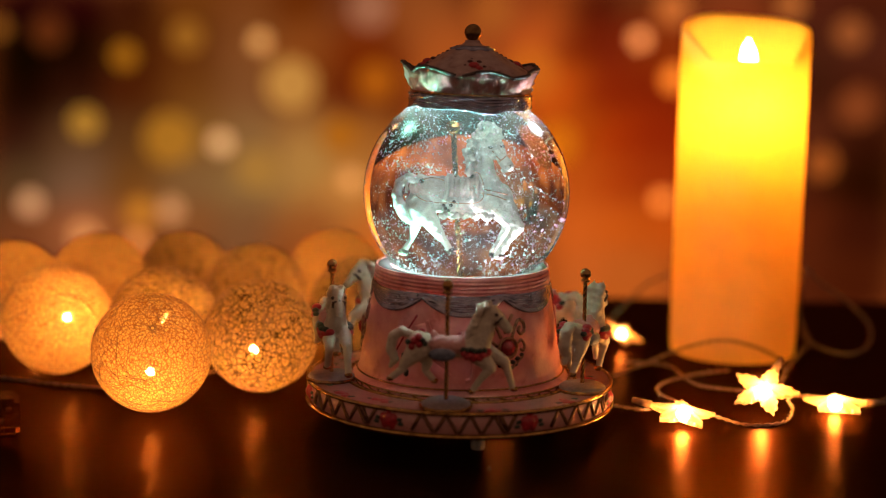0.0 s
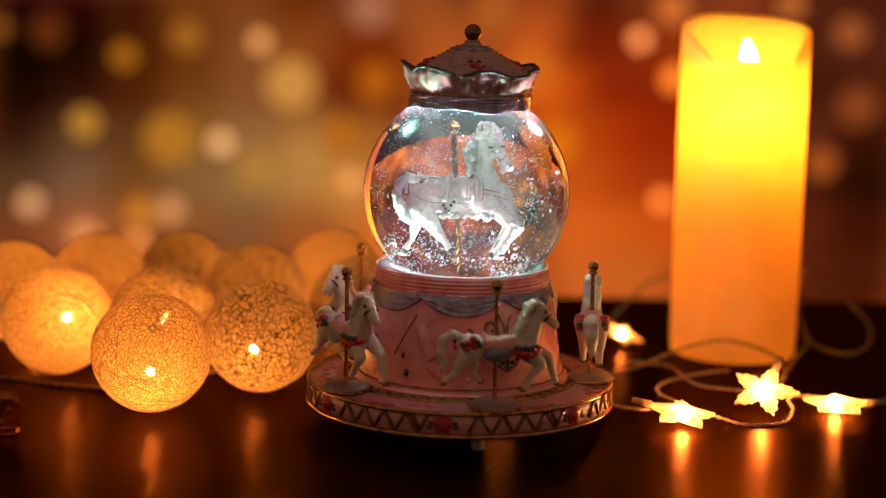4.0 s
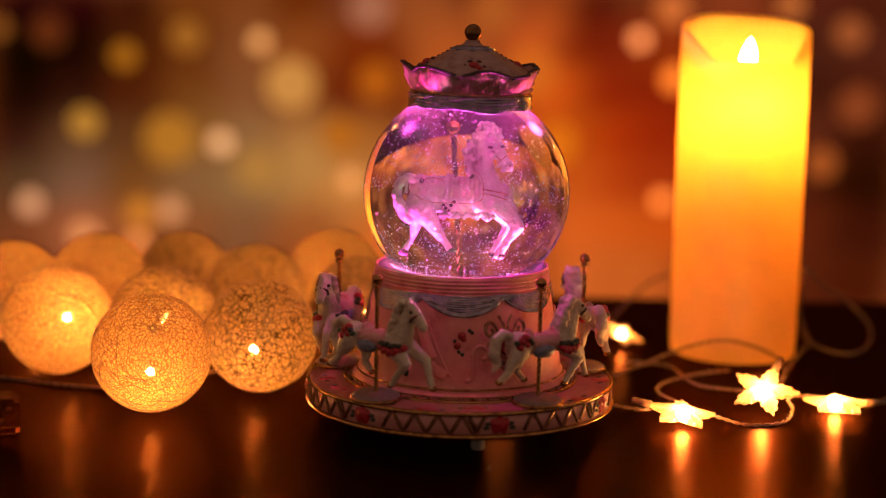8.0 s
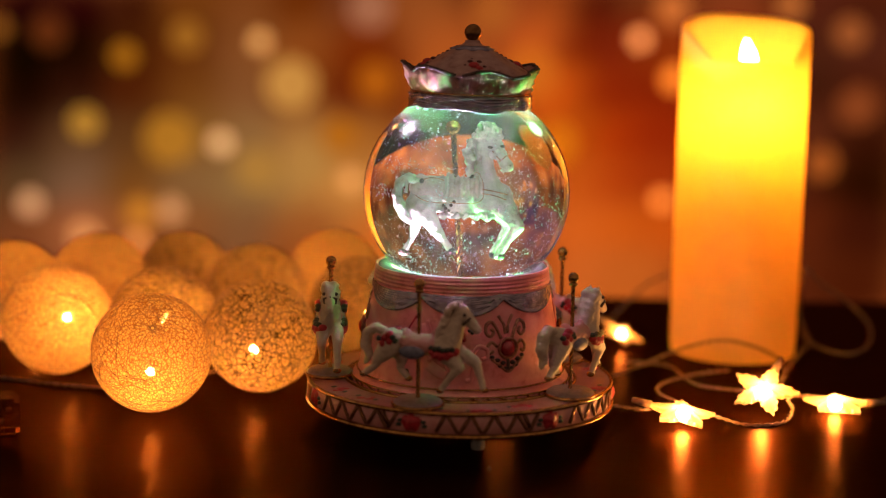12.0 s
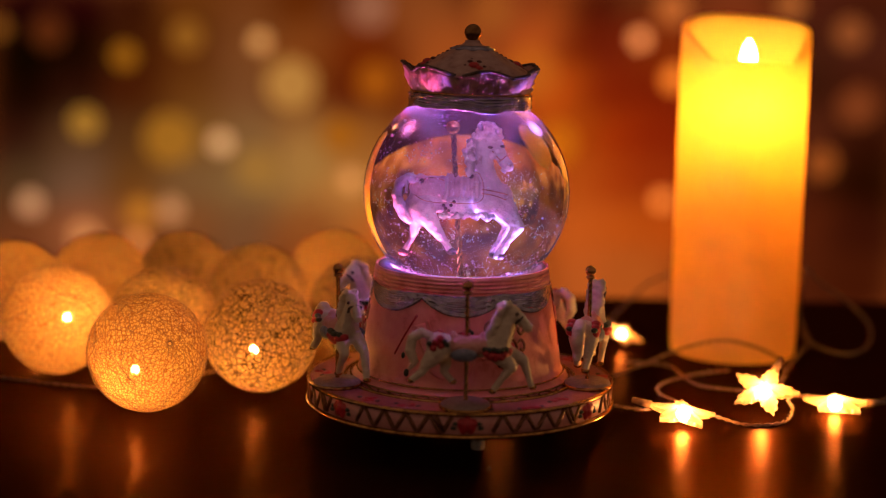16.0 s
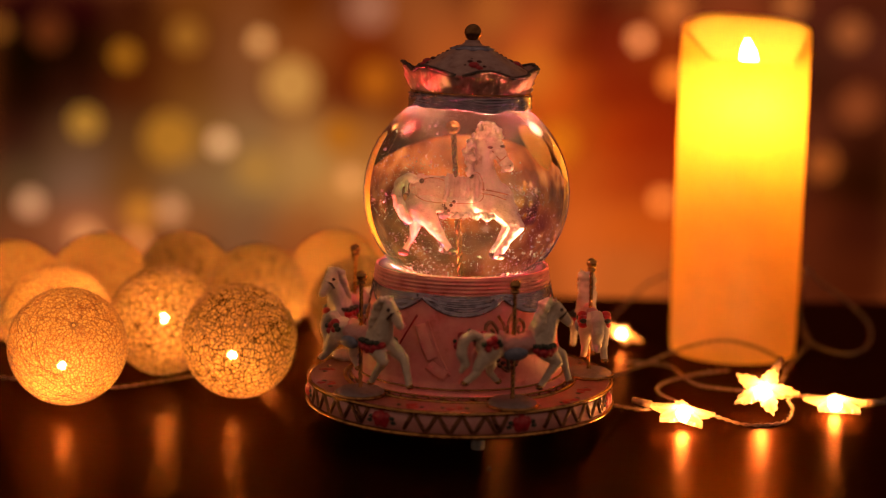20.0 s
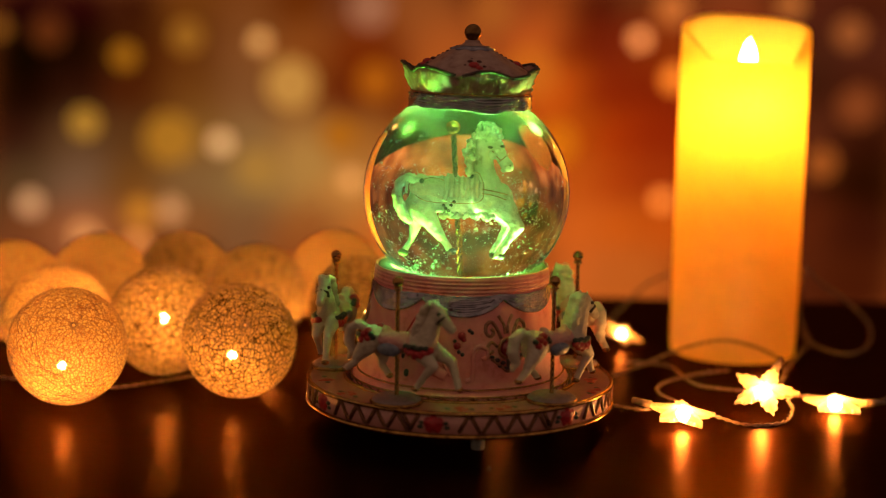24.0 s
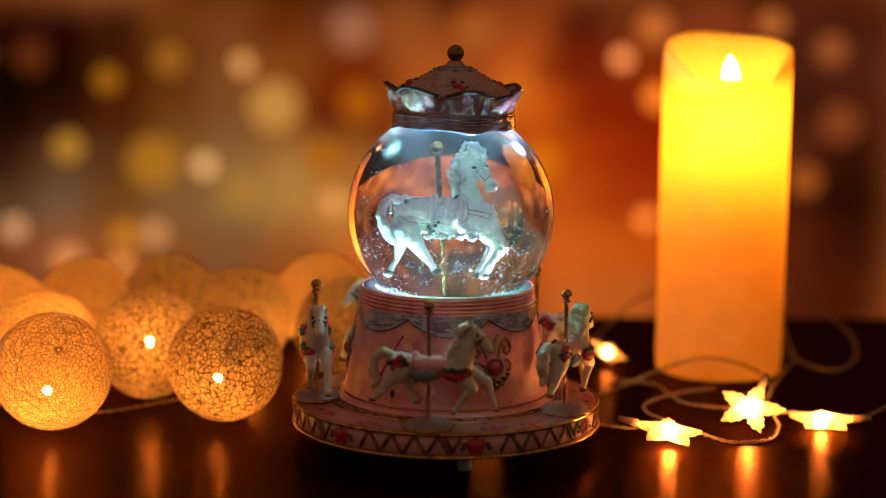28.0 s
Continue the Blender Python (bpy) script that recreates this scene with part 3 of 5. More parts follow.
light_spot(0.445, 0.086, 0.029, (0.164, 0.035, 0.008), False)


# ---- snow globe ----
LEAN = pose(0, 0, 0.0745) @ pose(0.0006, 0, 0, 0, 1.15) @ pose(0, 0, -0.0745)
GLOBE = base("snow_globe", "pink carousel music-box snow globe with gold trim standing on the table", "snow globe")
BALL_C, BALL_R = Vector((0.0, 0, 0.1143)), 0.0512


def leaned(bm):
    bm.transform(LEAN)
    return bm


def build_drum():
    prof = [(0.0545, 0.0105), (0.0545, 0.0225), (0.0535, 0.0240), (0.0515, 0.0248), (0.0515, 0.0268), (0.0505, 0.0278), (0.0503, 0.0300),
            (0.0490, 0.0400), (0.0470, 0.0520), (0.0452, 0.0610), (0.0435, 0.0708)]
    drum = part("drum", lathe(prof + [(0.0420, 0.0708), (0.0430, 0.0600), (0.046, 0.030), (0.046, 0.0105)], 96, close=False), PINK, GLOBE, "pink resin drum with relief")
    rim = []
    for k in range(4):
        z = 0.0709 + 0.00185 * k
        rim += [(0.0433 - 0.0001 * k, z), (0.0440 - 0.0002 * k, z + 0.0006), (0.0439 - 0.0002 * k, z + 0.0013), (0.0431 - 0.0001 * k, z + 0.0018)]
    rim += [(0.0430, 0.0785), (0.0424, 0.0787), (0.0420, 0.0780), (0.0418, 0.0740), (0.0418, 0.0709)]
    part("rim", lathe(rim, 96, close=False), PINK, GLOBE, "ridged pink collar under the glass")
    for r, z in ((0.0550, 0.0232), (0.0518, 0.0262)):
        ring = [(r * math.cos(a), r * math.sin(a), z) for a in [2 * math.pi * i / 96 for i in range(97)]]
        part("gold_ring", tube(ring, 0.0005, 6), GOLD, drum, "thin gold line")
    for k in range(24):
        a0 = radians(15 * k + 4)
        pts = []
        for q in range(13):
            t = q / 12
            a = a0 + radians(9.5 * t - 2.2 * math.sin(6.28 * t))
            pts.append((0.0549 * math.cos(a), 0.0549 * math.sin(a), 0.0222 + 0.0011 * math.sin(6.28 * t + 0.6)))
        part("foot_curl", tube(pts, 0.00042, 5), GOLD, drum, "thin gilded curl")
    # gathered swags, seven round the drum
    for k in range(7):
        a0 = radians(-90 + 0.5 + k * 360 / 7)
        bm = bmesh.new()
        for fold in range(9):
            pts = []
            for i in range(25):
                u = i / 24 * 2 - 1
                a = a0 + u * math.pi / 7
                drop = (0.0009 + 0.00085 * fold) * (1 - abs(u) ** 2.2) + 0.00024 * fold
                z = 0.0704 - drop
                r = 0.0436 + (0.0704 - z) * 0.17 + 0.0004 + 0.0003 * noise.noise(Vector((u * 5, fold * 1.7, k)))
                pts.append((r * math.cos(a), r * math.sin(a), z))
            tube(pts, 0.00056 if fold < 8 else 0.00075, 6, bm)
        part("swag", merged(bm, 0.00026, 0), SILVER, drum, "silver-lilac gathered cloth swag")
    return drum


DRUM = build_drum()


def on_drum(angle, z, lift=0.0):
    """A point on the drum's side; angle in degrees from its front."""
    r = 0.0503 - (z - 0.030) * 0.172 + lift
    a = radians(angle - 90)
    return Vector((r * math.cos(a), r * math.sin(a), z))


def relief(points, radius, material, name, label="", flat=1.0):
    pts = spline([on_drum(a, z, radius * 0.4) for a, z in points], 6)
    return part(name, tube(pts, radius, 8, flat=flat), material, DRUM, label)


def build_ornaments():
    for k in range(3):
        o = 25 + 120 * k
        c = o + 2
        jewel = on_drum(c, 0.0454, 0.0002)
        part("jewel", ball(jewel, 0.0040, 20), JEWEL, DRUM, "round red jewel")
        out = Vector((math.cos(radians(c - 90)), math.sin(radians(c - 90)), 0))
        along = Vector((-out.y, out.x, 0))
        ring = [jewel + out * 0.0012 + along * (0.0048 * math.cos(b)) + Vector((0, 0, 0.0048 * math.sin(b))) for b in [2 * math.pi * i / 24 for i in range(25)]]
        part("jewel_setting", tube(ring, 0.0008, 6), ROSEGOLD, DRUM, "gold jewel setting")
        for s in (-1, 1):
            relief([(c + s * 3.5, 0.0500), (c + s * 6, 0.0547), (c + s * 9, 0.0578), (c + s * 12.3, 0.0567), (c + s * 12.8, 0.0530), (c + s * 10, 0.0512), (c + s * 8.2, 0.0532), (c + s * 9.6, 0.0548)], 0.0009, ROSEGOLD, "scroll", "dull gold scroll")
            relief([(c + s * 0.8, 0.0522), (c + s * 1.6, 0.0567), (c + s * 4.8, 0.0607)], 0.0008, ROSEGOLD, "frond", "dull gold frond")
            relief([(c + s * 6.2, 0.0462), (c + s * 9.5, 0.0484), (c + s * 12, 0.0462), (c + s * 11, 0.0434), (c + s * 8.6, 0.0442)], 0.0008, ROSEGOLD, "scroll")
            for da, z, r in ((3, 0.0384, 0.0013), (6.5, 0.0398, 0.0014), (9.5, 0.0414, 0.0012), (2, 0.0358, 0.0011), (5, 0.0370, 0.0011)):
                part("leaf", ball(on_drum(c + s * da, z), r, 8, squash=(1.2, 1.2, 0.8)), DARK, DRUM, "dark gilded leaf")
        relief([(c - 10, 0.0407), (c - 5, 0.0374), (c, 0.0344), (c + 5, 0.0374), (c + 10, 0.0407)], 0.0008, ROSEGOLD, "leaf_spray", "gilded leaf spray")
        relief([(c, 0.0412), (c, 0.0347)], 0.0009, DARK, "stem")
        relief([(o - 22.5, 0.0305), (o - 19.5, 0.0315), (o - 18.5, 0.0370), (o - 18.5, 0.0430), (o - 15, 0.0465), (o - 10.5, 0.0450), (o - 10.5, 0.0415), (o - 13.5, 0.0405)], 0.0011, PINK, "scroll", "moulded pink scroll")
        for da, z, r in ((-25, 0.0515, 0.0021), (-27.5, 0.0468, 0.0019), (-23.8, 0.0498, 0.0014)):
            part("rosebud", ball(on_drum(o + da, z), r, 12), RED, DRUM, "small red rosebud")
        for da, z in ((-20.5, 0.0540), (-19.0, 0.0530), (-26.5, 0.0440), (-24.5, 0.0428), (-29, 0.0490)):
            part("bud_leaf", ball(on_drum(o + da, z), 0.0011, 8), GREEN, DRUM)
        relief([(o - 66, 0.0400), (o - 60, 0.0500), (o - 53, 0.0600)], 0.0006, RED, "ribbon_edge")
        relief([(o - 50, 0.0560), (o - 45.5, 0.0470), (o - 41, 0.0400)], 0.0012, PINK, "ribbon", "moulded pink ribbon", 2.6)
        relief([(o - 43, 0.0375), (o - 38, 0.0345), (o - 33, 0.0325)], 0.0011, PINK, "ribbon_end", "", 2.6)
        relief([(o - 46, 0.0580), (o - 39, 0.0450), (o - 34, 0.0370), (o - 31, 0.0325)], 0.0006, PINK, "ribbon_rim")


    for da, z, r in ((-34.5, 0.0400, 0.0016), (-31.5, 0.0322, 0.0018)):
        part("leaf", ball(on_drum(da, z), r, 8, squash=(0.8, 0.6, 1.1)), GREEN, DRUM, "dark painted leaf")


build_ornaments()


def build_glass():
    prof = []
    low = math.asin((0.0781 - BALL_C.z) / BALL_R)
    prof.append((0.0, 0.0765))
    prof.append((0.034, 0.0765))
    for i in range(49):
        a = low + (math.pi / 2 - low) * i / 48
        prof.append((max(BALL_R * math.cos(a), 0.0), BALL_C.z + BALL_R * math.sin(a)))
    bm = lathe(prof, 128, close=False)
    bmesh.ops.remove_doubles(bm, verts=bm.verts[:], dist=1e-6)
    bmesh.ops.recalc_face_normals(bm, faces=bm.faces[:])
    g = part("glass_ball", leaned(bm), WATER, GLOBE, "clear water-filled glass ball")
    g.visible_shadow = False


build_glass()


def build_floor():
    """White diffuser that closes the drum and carries the ball, lit from below."""
    prof = [(0.0003, 0.0775), (0.010, 0.0775), (0.020, 0.0775), (0.030, 0.0775), (0.0356, 0.0776)]
    part("ledge", lathe([(0.0357, 0.0774), (0.0360, 0.0781), (0.0390, 0.0783), (0.0417, 0.0782), (0.0417, 0.0770), (0.0357, 0.0770)], 96, close=False), LEDGE, GLOBE, "white ledge round the foot of the glass")
    part("ball_floor", lathe(prof, 96, close=False), DIFFUSER, GLOBE, "white translucent floor of the ball")
    lining = []
    for k in range(9):
        a = math.radians(30.5 - 30.5 * k / 8 * 0.98)
        lining.append((0.0518 * math.sin(a), BALL_C.z + 0.0518 * math.cos(a)))
    part("cap_lining", leaned(lathe(lining, 64, close=False)), LINING, GLOBE, "greyed lining of the cap over the glass")
    # added ring: keeps each lamp's light off the upper glass on its own side
    part("baffle", lathe([(0.0288, 0.0598), (0.0410, 0.0598), (0.0410, 0.0604), (0.0288, 0.0604), (0.0288, 0.0598)], 64, close=False), BLACKISH, GLOBE, "unseen black ring added under the floor to trim the lamps' light")
    mound = lathe([(0.0165, 0.0776), (0.0160, 0.0785), (0.012, 0.0792), (0.006, 0.0797), (0.0, 0.0799)], 48, wave=lambda a, k: (0.0008 * math.sin(7 * a + k), 0.0002 * math.sin(9 * a)), close=False)
    part("ground_mound", mound, LILAC, GLOBE, "lilac painted ground under the horse")


build_floor()


def build_cap():
    roof = lathe([(0.0315, 0.1724), (0.0290, 0.1738), (0.0215, 0.1781), (0.0120, 0.1834), (0.0050, 0.1872), (0.0036, 0.1885), (0.0036, 0.1893)], 64,
                 wave=lambda a, k: (0.0, 0.0005 * abs(math.cos(4 * a)) if k < 4 else 0), close=True)
    cap = part("canopy_roof", leaned(roof), ROOF, GLOBE, "faded pink tent-shaped canopy roof with rosebuds")
    finial = ball((0, 0, 0.1930), 0.0042, 20)
    rnd = random.Random(12)
    for a0 in (2, 92, 182):
        for u in range(11):
            t = u / 10
            a, r = radians(a0 + rnd.uniform(-5, 5)), 0.0075 + 0.0215 * t
            part("roof_leaf", leaned(ball((r * math.cos(a), r * math.sin(a), 0.1862 - 0.0124 * t), rnd.uniform(0.0006, 0.0011), 8, squash=(1.3, 0.8, 0.7))), MAROON, cap)
    band = lathe([(0.0098, 0.1846), (0.0102, 0.1852), (0.0066, 0.1868), (0.0058, 0.1866)], 48, wave=lambda a, k: (0.0012 * math.cos(8 * a) if k < 2 else 0, 0), close=False)
    part("roof_band", leaned(band), LILAC, cap, "lilac painted band near the roof's tip")
    part("finial", leaned(finial), OLDGOLD, cap, "tarnished gold ball finial")
    def lobe(a):
        return abs(math.cos(3.5 * (a - radians(232)))) ** 1.3
    def crown_wave(a, k):
        h = (0.0, 0.25, 0.55, 0.85, 1.0, 1.0, 0.85, 0.5, 0.2)[k]
        n = noise.noise(Vector((math.cos(a) * 3.8, math.sin(a) * 3.8, h * 1.6)))
        crease = noise.noise(Vector((math.cos(a) * 7, math.sin(a) * 7, h * 3.0 + 7)))
        fold = 0.0046 * (0.20 - abs(n)) + 0.0036 * (0.2 - abs(crease)) if 0 < k < 7 else 0
        flare = 0.0042 * sum(math.exp(-((math.degrees(a) - c) / 13) ** 2) for c in (233, 314))
        tuck = 0.0021 * math.exp(-((math.degrees(a) - 283) / 31) ** 4)
        return (fold - tuck + (0.0027 * lobe(a) + flare) * h, (0.0036 * lobe(a) - 0.0012 + 0.0010 * math.sin(a * 2 + 1)) * h)
    prof = [(0.0284, 0.1640), (0.0294, 0.1660), (0.0300, 0.1690), (0.0304, 0.1722), (0.0308, 0.1743), (0.0302, 0.1745), (0.0292, 0.1720), (0.0282, 0.1685), (0.0272, 0.1642)]
    part("crown", leaned(lathe(prof, 192, wave=crown_wave, close=False)), DUSTY, cap, "scalloped dusty pink valance with deep folds")
    edge = []
    for i in range(193):
        a = 2 * math.pi * i / 192
        dr, dz = crown_wave(a, 4)
        edge.append(((0.0306 + dr) * math.cos(a), (0.0306 + dr) * math.sin(a), 0.1745 + dz))
    part("crown_edge", leaned(tube(edge, 0.0009, 6)), DARK, cap, "dark gilded scalloped edge")
    ring = [(0.0292 * math.cos(2 * math.pi * i / 64), 0.0292 * math.sin(2 * math.pi * i / 64), 0.1642) for i in range(65)]
    part("gold_band", leaned(tube(ring, 0.0006, 6)), GOLD, cap)
    pleats = [(0.0285, 0.1640)]
    for k in range(6):
        pleats += [(0.0299, 0.1634 - 0.00108 * k), (0.0304, 0.16306 - 0.00108 * k), (0.0299, 0.16272 - 0.00108 * k)]
    pleats += [(0.0275, 0.1570), (0.0270, 0.1590)]
    def gather(a, k):
        u = min(k / 18, 1.0)
        notch = max(math.exp(-((math.degrees(a) - c) / 15) ** 2) for c in (228, 318))
        ripple = 0.0007 * noise.noise(Vector((math.cos(a) * 9, math.sin(a) * 9, k * 0.3)))
        bulge = 0.0024 * math.exp(-((math.degrees(a) - 280) / 38) ** 4)
        return (ripple + bulge - 0.0013 * notch * (0.3 + u), -0.0014 * u * lobe(a) + 0.0016 * u * (1 - u) * math.sin(3.5 * a) + 0.0010 * (noise.noise(Vector((a * 4, 1.5, 0))) * u))
    part("gathered_band", leaned(lathe(pleats, 160, wave=gather, close=False)), SILVER, cap, "dark silver-lilac gathered band")
    # added ring: shuts the gap that would let lamp light up to the valance
    part("cap_flange", leaned(lathe([(0.0255, 0.1596), (0.0282, 0.1596), (0.0282, 0.1606), (0.0255, 0.1606), (0.0255, 0.1596)], 64, close=False)), DUSTY, cap, "ring added between cap and glass to block the lamps' light")
    for a0 in (272, 2, 92, 182):
        for da, r, size, m, word in ((0, 0.0215, 0.0026, RED, "rosebud"), (6, 0.0236, 0.0018, RED, "rosebud"), (-5, 0.0188, 0.0015, MAROON, "bud_leaf"), (8, 0.0186, 0.0013, MAROON, "bud_leaf"),
                                     (-11, 0.0215, 0.0008, MAROON, "bud_leaf"), (13, 0.0222, 0.0010, MAROON, "bud_leaf"), (-3, 0.0165, 0.0008, MAROON, "bud_leaf")):
            a = radians(a0 + da)
            z = 0.1834 - (r - 0.0120) * 0.558
            part(word, leaned(ball((r * math.cos(a), r * math.sin(a), z), size, 10, squash=(1.1, 1.1, 0.7))), m, cap, "small red rosebud" if word == "rosebud" else "")


build_cap()


def twist_pole(foot, top, r, bm=None):
    """Twisted brass pole."""
    bm = bm or bmesh.new()
    a, b = Vector(foot), Vector(top)
    d = (b - a).normalized()
    s = d.cross(Vector((0, 1, 0))).normalized()
    q = d.cross(s)
    for strand in range(3):
        pts = []
        for i in range(41):
            u = i / 40
            w = 2 * math.pi * (u * (b - a).length / (r * 9) + strand / 3)
            pts.append(a + (b - a) * u + (s * math.cos(w) + q * math.sin(w)) * r * 0.5)
        tube(pts, r * 0.62, 6, bm)
    return bm


def inner_place(x, y, side=0.0):
    """Figure coordinates (thousandths, right and up from the ball's centre)."""
    return (x * 0.001, side * 0.001, BALL_C.z + y * 0.001)


def build_inner_horse():
    k = 0.214
    def J(px, py, r, w=0.75, side=0.0):
        x, y, z = inner_place((px - 821) * k, (340 - py) * k, side)
        return (x, y, z, r * k * 0.001, w)
    bm = bmesh.new()
    chain(bm, [J(754, 349, 27), J(770, 352, 26), J(830, 352, 26), J(876, 350, 29)])
    chain(bm, [J(748, 340, 22, 0.85), J(738, 352, 18, 0.8), J(734, 372, 22, 0.75)])
    chain(bm, [J(864, 342, 26), J(849, 298, 19, 0.6), J(849, 250, 15, 0.6)])
    chain(bm, [J(858, 243, 18, 0.65), J(873, 260, 14, 0.65), J(883, 279, 11.5, 0.75), J(889, 290, 11, 0.8), J(893, 293, 9, 0.8)])
    for s in (-1, 1):
        chain(bm, [J(862, 228, 7, 0.6, s * 2.2), J(864, 216, 3, 0.6, s * 2.6)])
    chain(bm, [J(888, 363, 21, 0.6, -3), J(916, 396, 11.5, 0.7, -3.5), J(894, 424, 8.5, 0.8, -3.5), J(881, 447, 7.5, 0.8, -3.5)])
    chain(bm, [J(880, 370, 20, 0.6, 3), J(898, 392, 12, 0.7, 3.5), J(880, 425, 9, 0.8, 3.5), J(872, 442, 8, 0.8, 3.5)])
    chain(bm, [J(738, 374, 22, 0.6, 3), J(738, 402, 10, 0.7, 3.5), J(732, 426, 6.5, 0.8, 3.5), J(719, 447, 6.5, 0.8, 3.5)])
    chain(bm, [J(746, 372, 23, 0.6, -3), J(770, 408, 10, 0.7, -3.5), J(789, 428, 7.5, 0.8, -3.5), J(798, 442, 6.5, 0.8, -3.5)])
    skin = merged(bm, 0.0005, 3)
    for v in skin.verts:
        v.co += v.normal * (0.0007 * noise.noise(v.co * 170) + 0.0002 * noise.noise(v.co * 480))
    body = part("figurine_horse", leaned(skin), WHITE, GLOBE, "white prancing carousel horse figurine")
    bm = bmesh.new()
    rnd = random.Random(5)
    for n in range(130):
        t = n / 129
        px = 846 - 24 * min(1, t * 2.2) + 3 * math.sin(9 * t) + rnd.uniform(-5, 14)
        py = 216 + 92 * t + rnd.uniform(-3, 3)
        ball(J(px, py, 1, 1, rnd.uniform(-3.6, 3.6))[:3], rnd.uniform(3.0, 5.5) * k * 0.001, 8, bm)
    for n in range(26):
        ball(J(852 + 1.0 * n, 218 + 0.021 * n * n + rnd.uniform(-4, 4), 1, 1, rnd.uniform(-2.4, 2.4))[:3], rnd.uniform(3.0, 5.0) * k * 0.001, 8, bm)
    for n in range(40):
        ball(J(rnd.uniform(850, 880), rnd.uniform(222, 246), 1, 1, rnd.uniform(-3.4, 3.0))[:3], rnd.uniform(2.6, 4.6) * k * 0.001, 8, bm)
    part("mane", leaned(merged(bm, 0.0004, 1)), WHITE, body, "curled white mane and forelock")
    bm = bmesh.new()
    for side in (-2.2, 0.0, 2.0):
        chain(bm, [J(734, 321, 7, 1, side), J(716, 319, 8, 1, side), J(702, 330, 7.5, 1, side), J(699, 348, 8, 1, side * 1.3), J(704, 366, 9, 1, side * 1.6), J(712, 382, 9, 1, side * 1.4), J(722, 392, 6, 1, side)])
    tail = merged(bm, 0.0004, 2)
    for v in tail.verts:
        v.co += v.normal * (0.0008 * noise.noise(Vector((v.co.x * 330, v.co.y * 420, v.co.z * 170))))
    part("tail", leaned(tail), WHITE, body, "curled white tail")
    bm = bmesh.new()
    chain(bm, [J(788, 334, 23, 0.98), J(815, 335, 23, 0.98), J(838, 334, 23, 0.98)])
    chain(bm, [J(790, 316, 7, 1.6), J(792, 313, 6, 1.5)])
    chain(bm, [J(832, 316, 10, 1.4), J(836, 309, 8, 1.3)])
    saddle = merged(bm, 0.0005, 2)
    for v in saddle.verts:
        v.co += v.normal * (0.00038 * math.sin(v.co.x * 6.283 / 0.0019) * (1 if v.co.z > BALL_C.z - 0.0015 else 0.3))
    part("saddle", leaned(saddle), ROSY, body, "pale pink fluted saddle")
    bm = bmesh.new()
    chain(bm, [J(740, 334, 20, 1.12), J(760, 335, 22.5, 1.06), J(779, 336, 23.5, 1.0)])
    chain(bm, [J(742, 318, 8, 1.4), J(738, 315, 6, 1.3)])
    part("rump_blanket", leaned(merged(bm, 0.0005, 3)), ROSY, body, "pale pink blanket over the rump")
    edge = [J(px, py, 1, 1, sd)[:3] for px, py, sd in ((728, 345, -5.0), (745, 354, -5.8), (768, 357, -6.0), (786, 357, -6.0))]
    part("blanket_trim", leaned(tube(spline(edge, 5), 0.00015, 6)), ROSEGOLD, body, "dull brown blanket piping")
    edge = [J(px, py, 1, 1, sd)[:3] for px, py, sd in ((826, 306, -2.6), (840, 303, -2.8), (847, 313, -3.9), (851, 330, -5.2), (850, 346, -5.8), (838, 355, -6.0), (812, 357, -6.1), (790, 355, -6.1))]
    part("saddle_edge", leaned(tube(spline(edge, 5), 0.00014, 6)), ROSEGOLD, body, "dull brown saddle edge")
    bm = bmesh.new()
    for n in range(34):
        ball(J(776 + 2.9 * n + rnd.uniform(-3, 3), 378 + 0.05 * n + rnd.uniform(-4, 5), 1, 1, rnd.uniform(-4.5, 3))[:3], rnd.uniform(0.0007, 0.0014), 8, bm)
    part("fringe", leaned(merged(bm, 0.0004, 1)), WHITE, body, "curled white belly fringe")
    for px, py in ((785, 367), (794, 361), (799, 355), (781, 362), (790, 371)):
        part("tassel", leaned(ball(J(px, py, 1, 1, -5.3)[:3], 0.0007, 8)), DARK, body, "dark painted tassel")
    part("saddle_band", leaned(tube(spline([J(785, 313, 1, 1, -2.6)[:3], J(786, 325, 1, 1, -5.0)[:3], J(785, 340, 1, 1, -6.0)[:3], J(782, 354, 1, 1, -6.1)[:3]], 4), 0.0009, 6)), WHITE, body, "white saddle band")
    rim = [J(px, py, 1)[:1] + (-0.0040,) + J(px, py, 1)[2:3] for px, py in ((742, 318), (756, 314), (770, 315), (780, 318))]
    part("blanket_seam", leaned(tube(spline(rim, 5), 0.00024, 6)), ROSEGOLD, body, "dull brown blanket seam")
    strap = [J(px, py, 1)[:1] + (-0.0060,) + J(px, py, 1)[2:3] for px, py in ((848, 330), (870, 333), (895, 338))]
    part("breast_strap", leaned(tube(spline(strap, 5), 0.00026, 6)), ROSEGOLD, body)
    for px, py, s in ((860, 256, -2.7), (882, 254, -1.8), (872, 256, 2.4)):
        part("eye", leaned(ball(J(px, py, 1, 1, s)[:3], 0.0007, 8, squash=(1.6, 1, 0.8))), DARK, body, "black painted eye")
    for px, py, s, r in ((866, 270, -1.6, 9), (874, 262, -2.0, 6), (889, 292, -0.9, 6), (884, 298, -0.6, 4.5)):
        part("cheek", leaned(ball(J(px, py, 1, 1, s)[:3], r * k * 0.001, 12)), WHITE, body)
    part("noseband", leaned(tube(spline([J(873, 285, 1, 1, -1.0)[:3], J(879, 280, 1, 1, -2.1)[:3], J(888, 272, 1, 1, -1.9)[:3], J(893, 268, 1, 1, -0.6)[:3]], 4), 0.00022, 6)), ROSEGOLD, body)
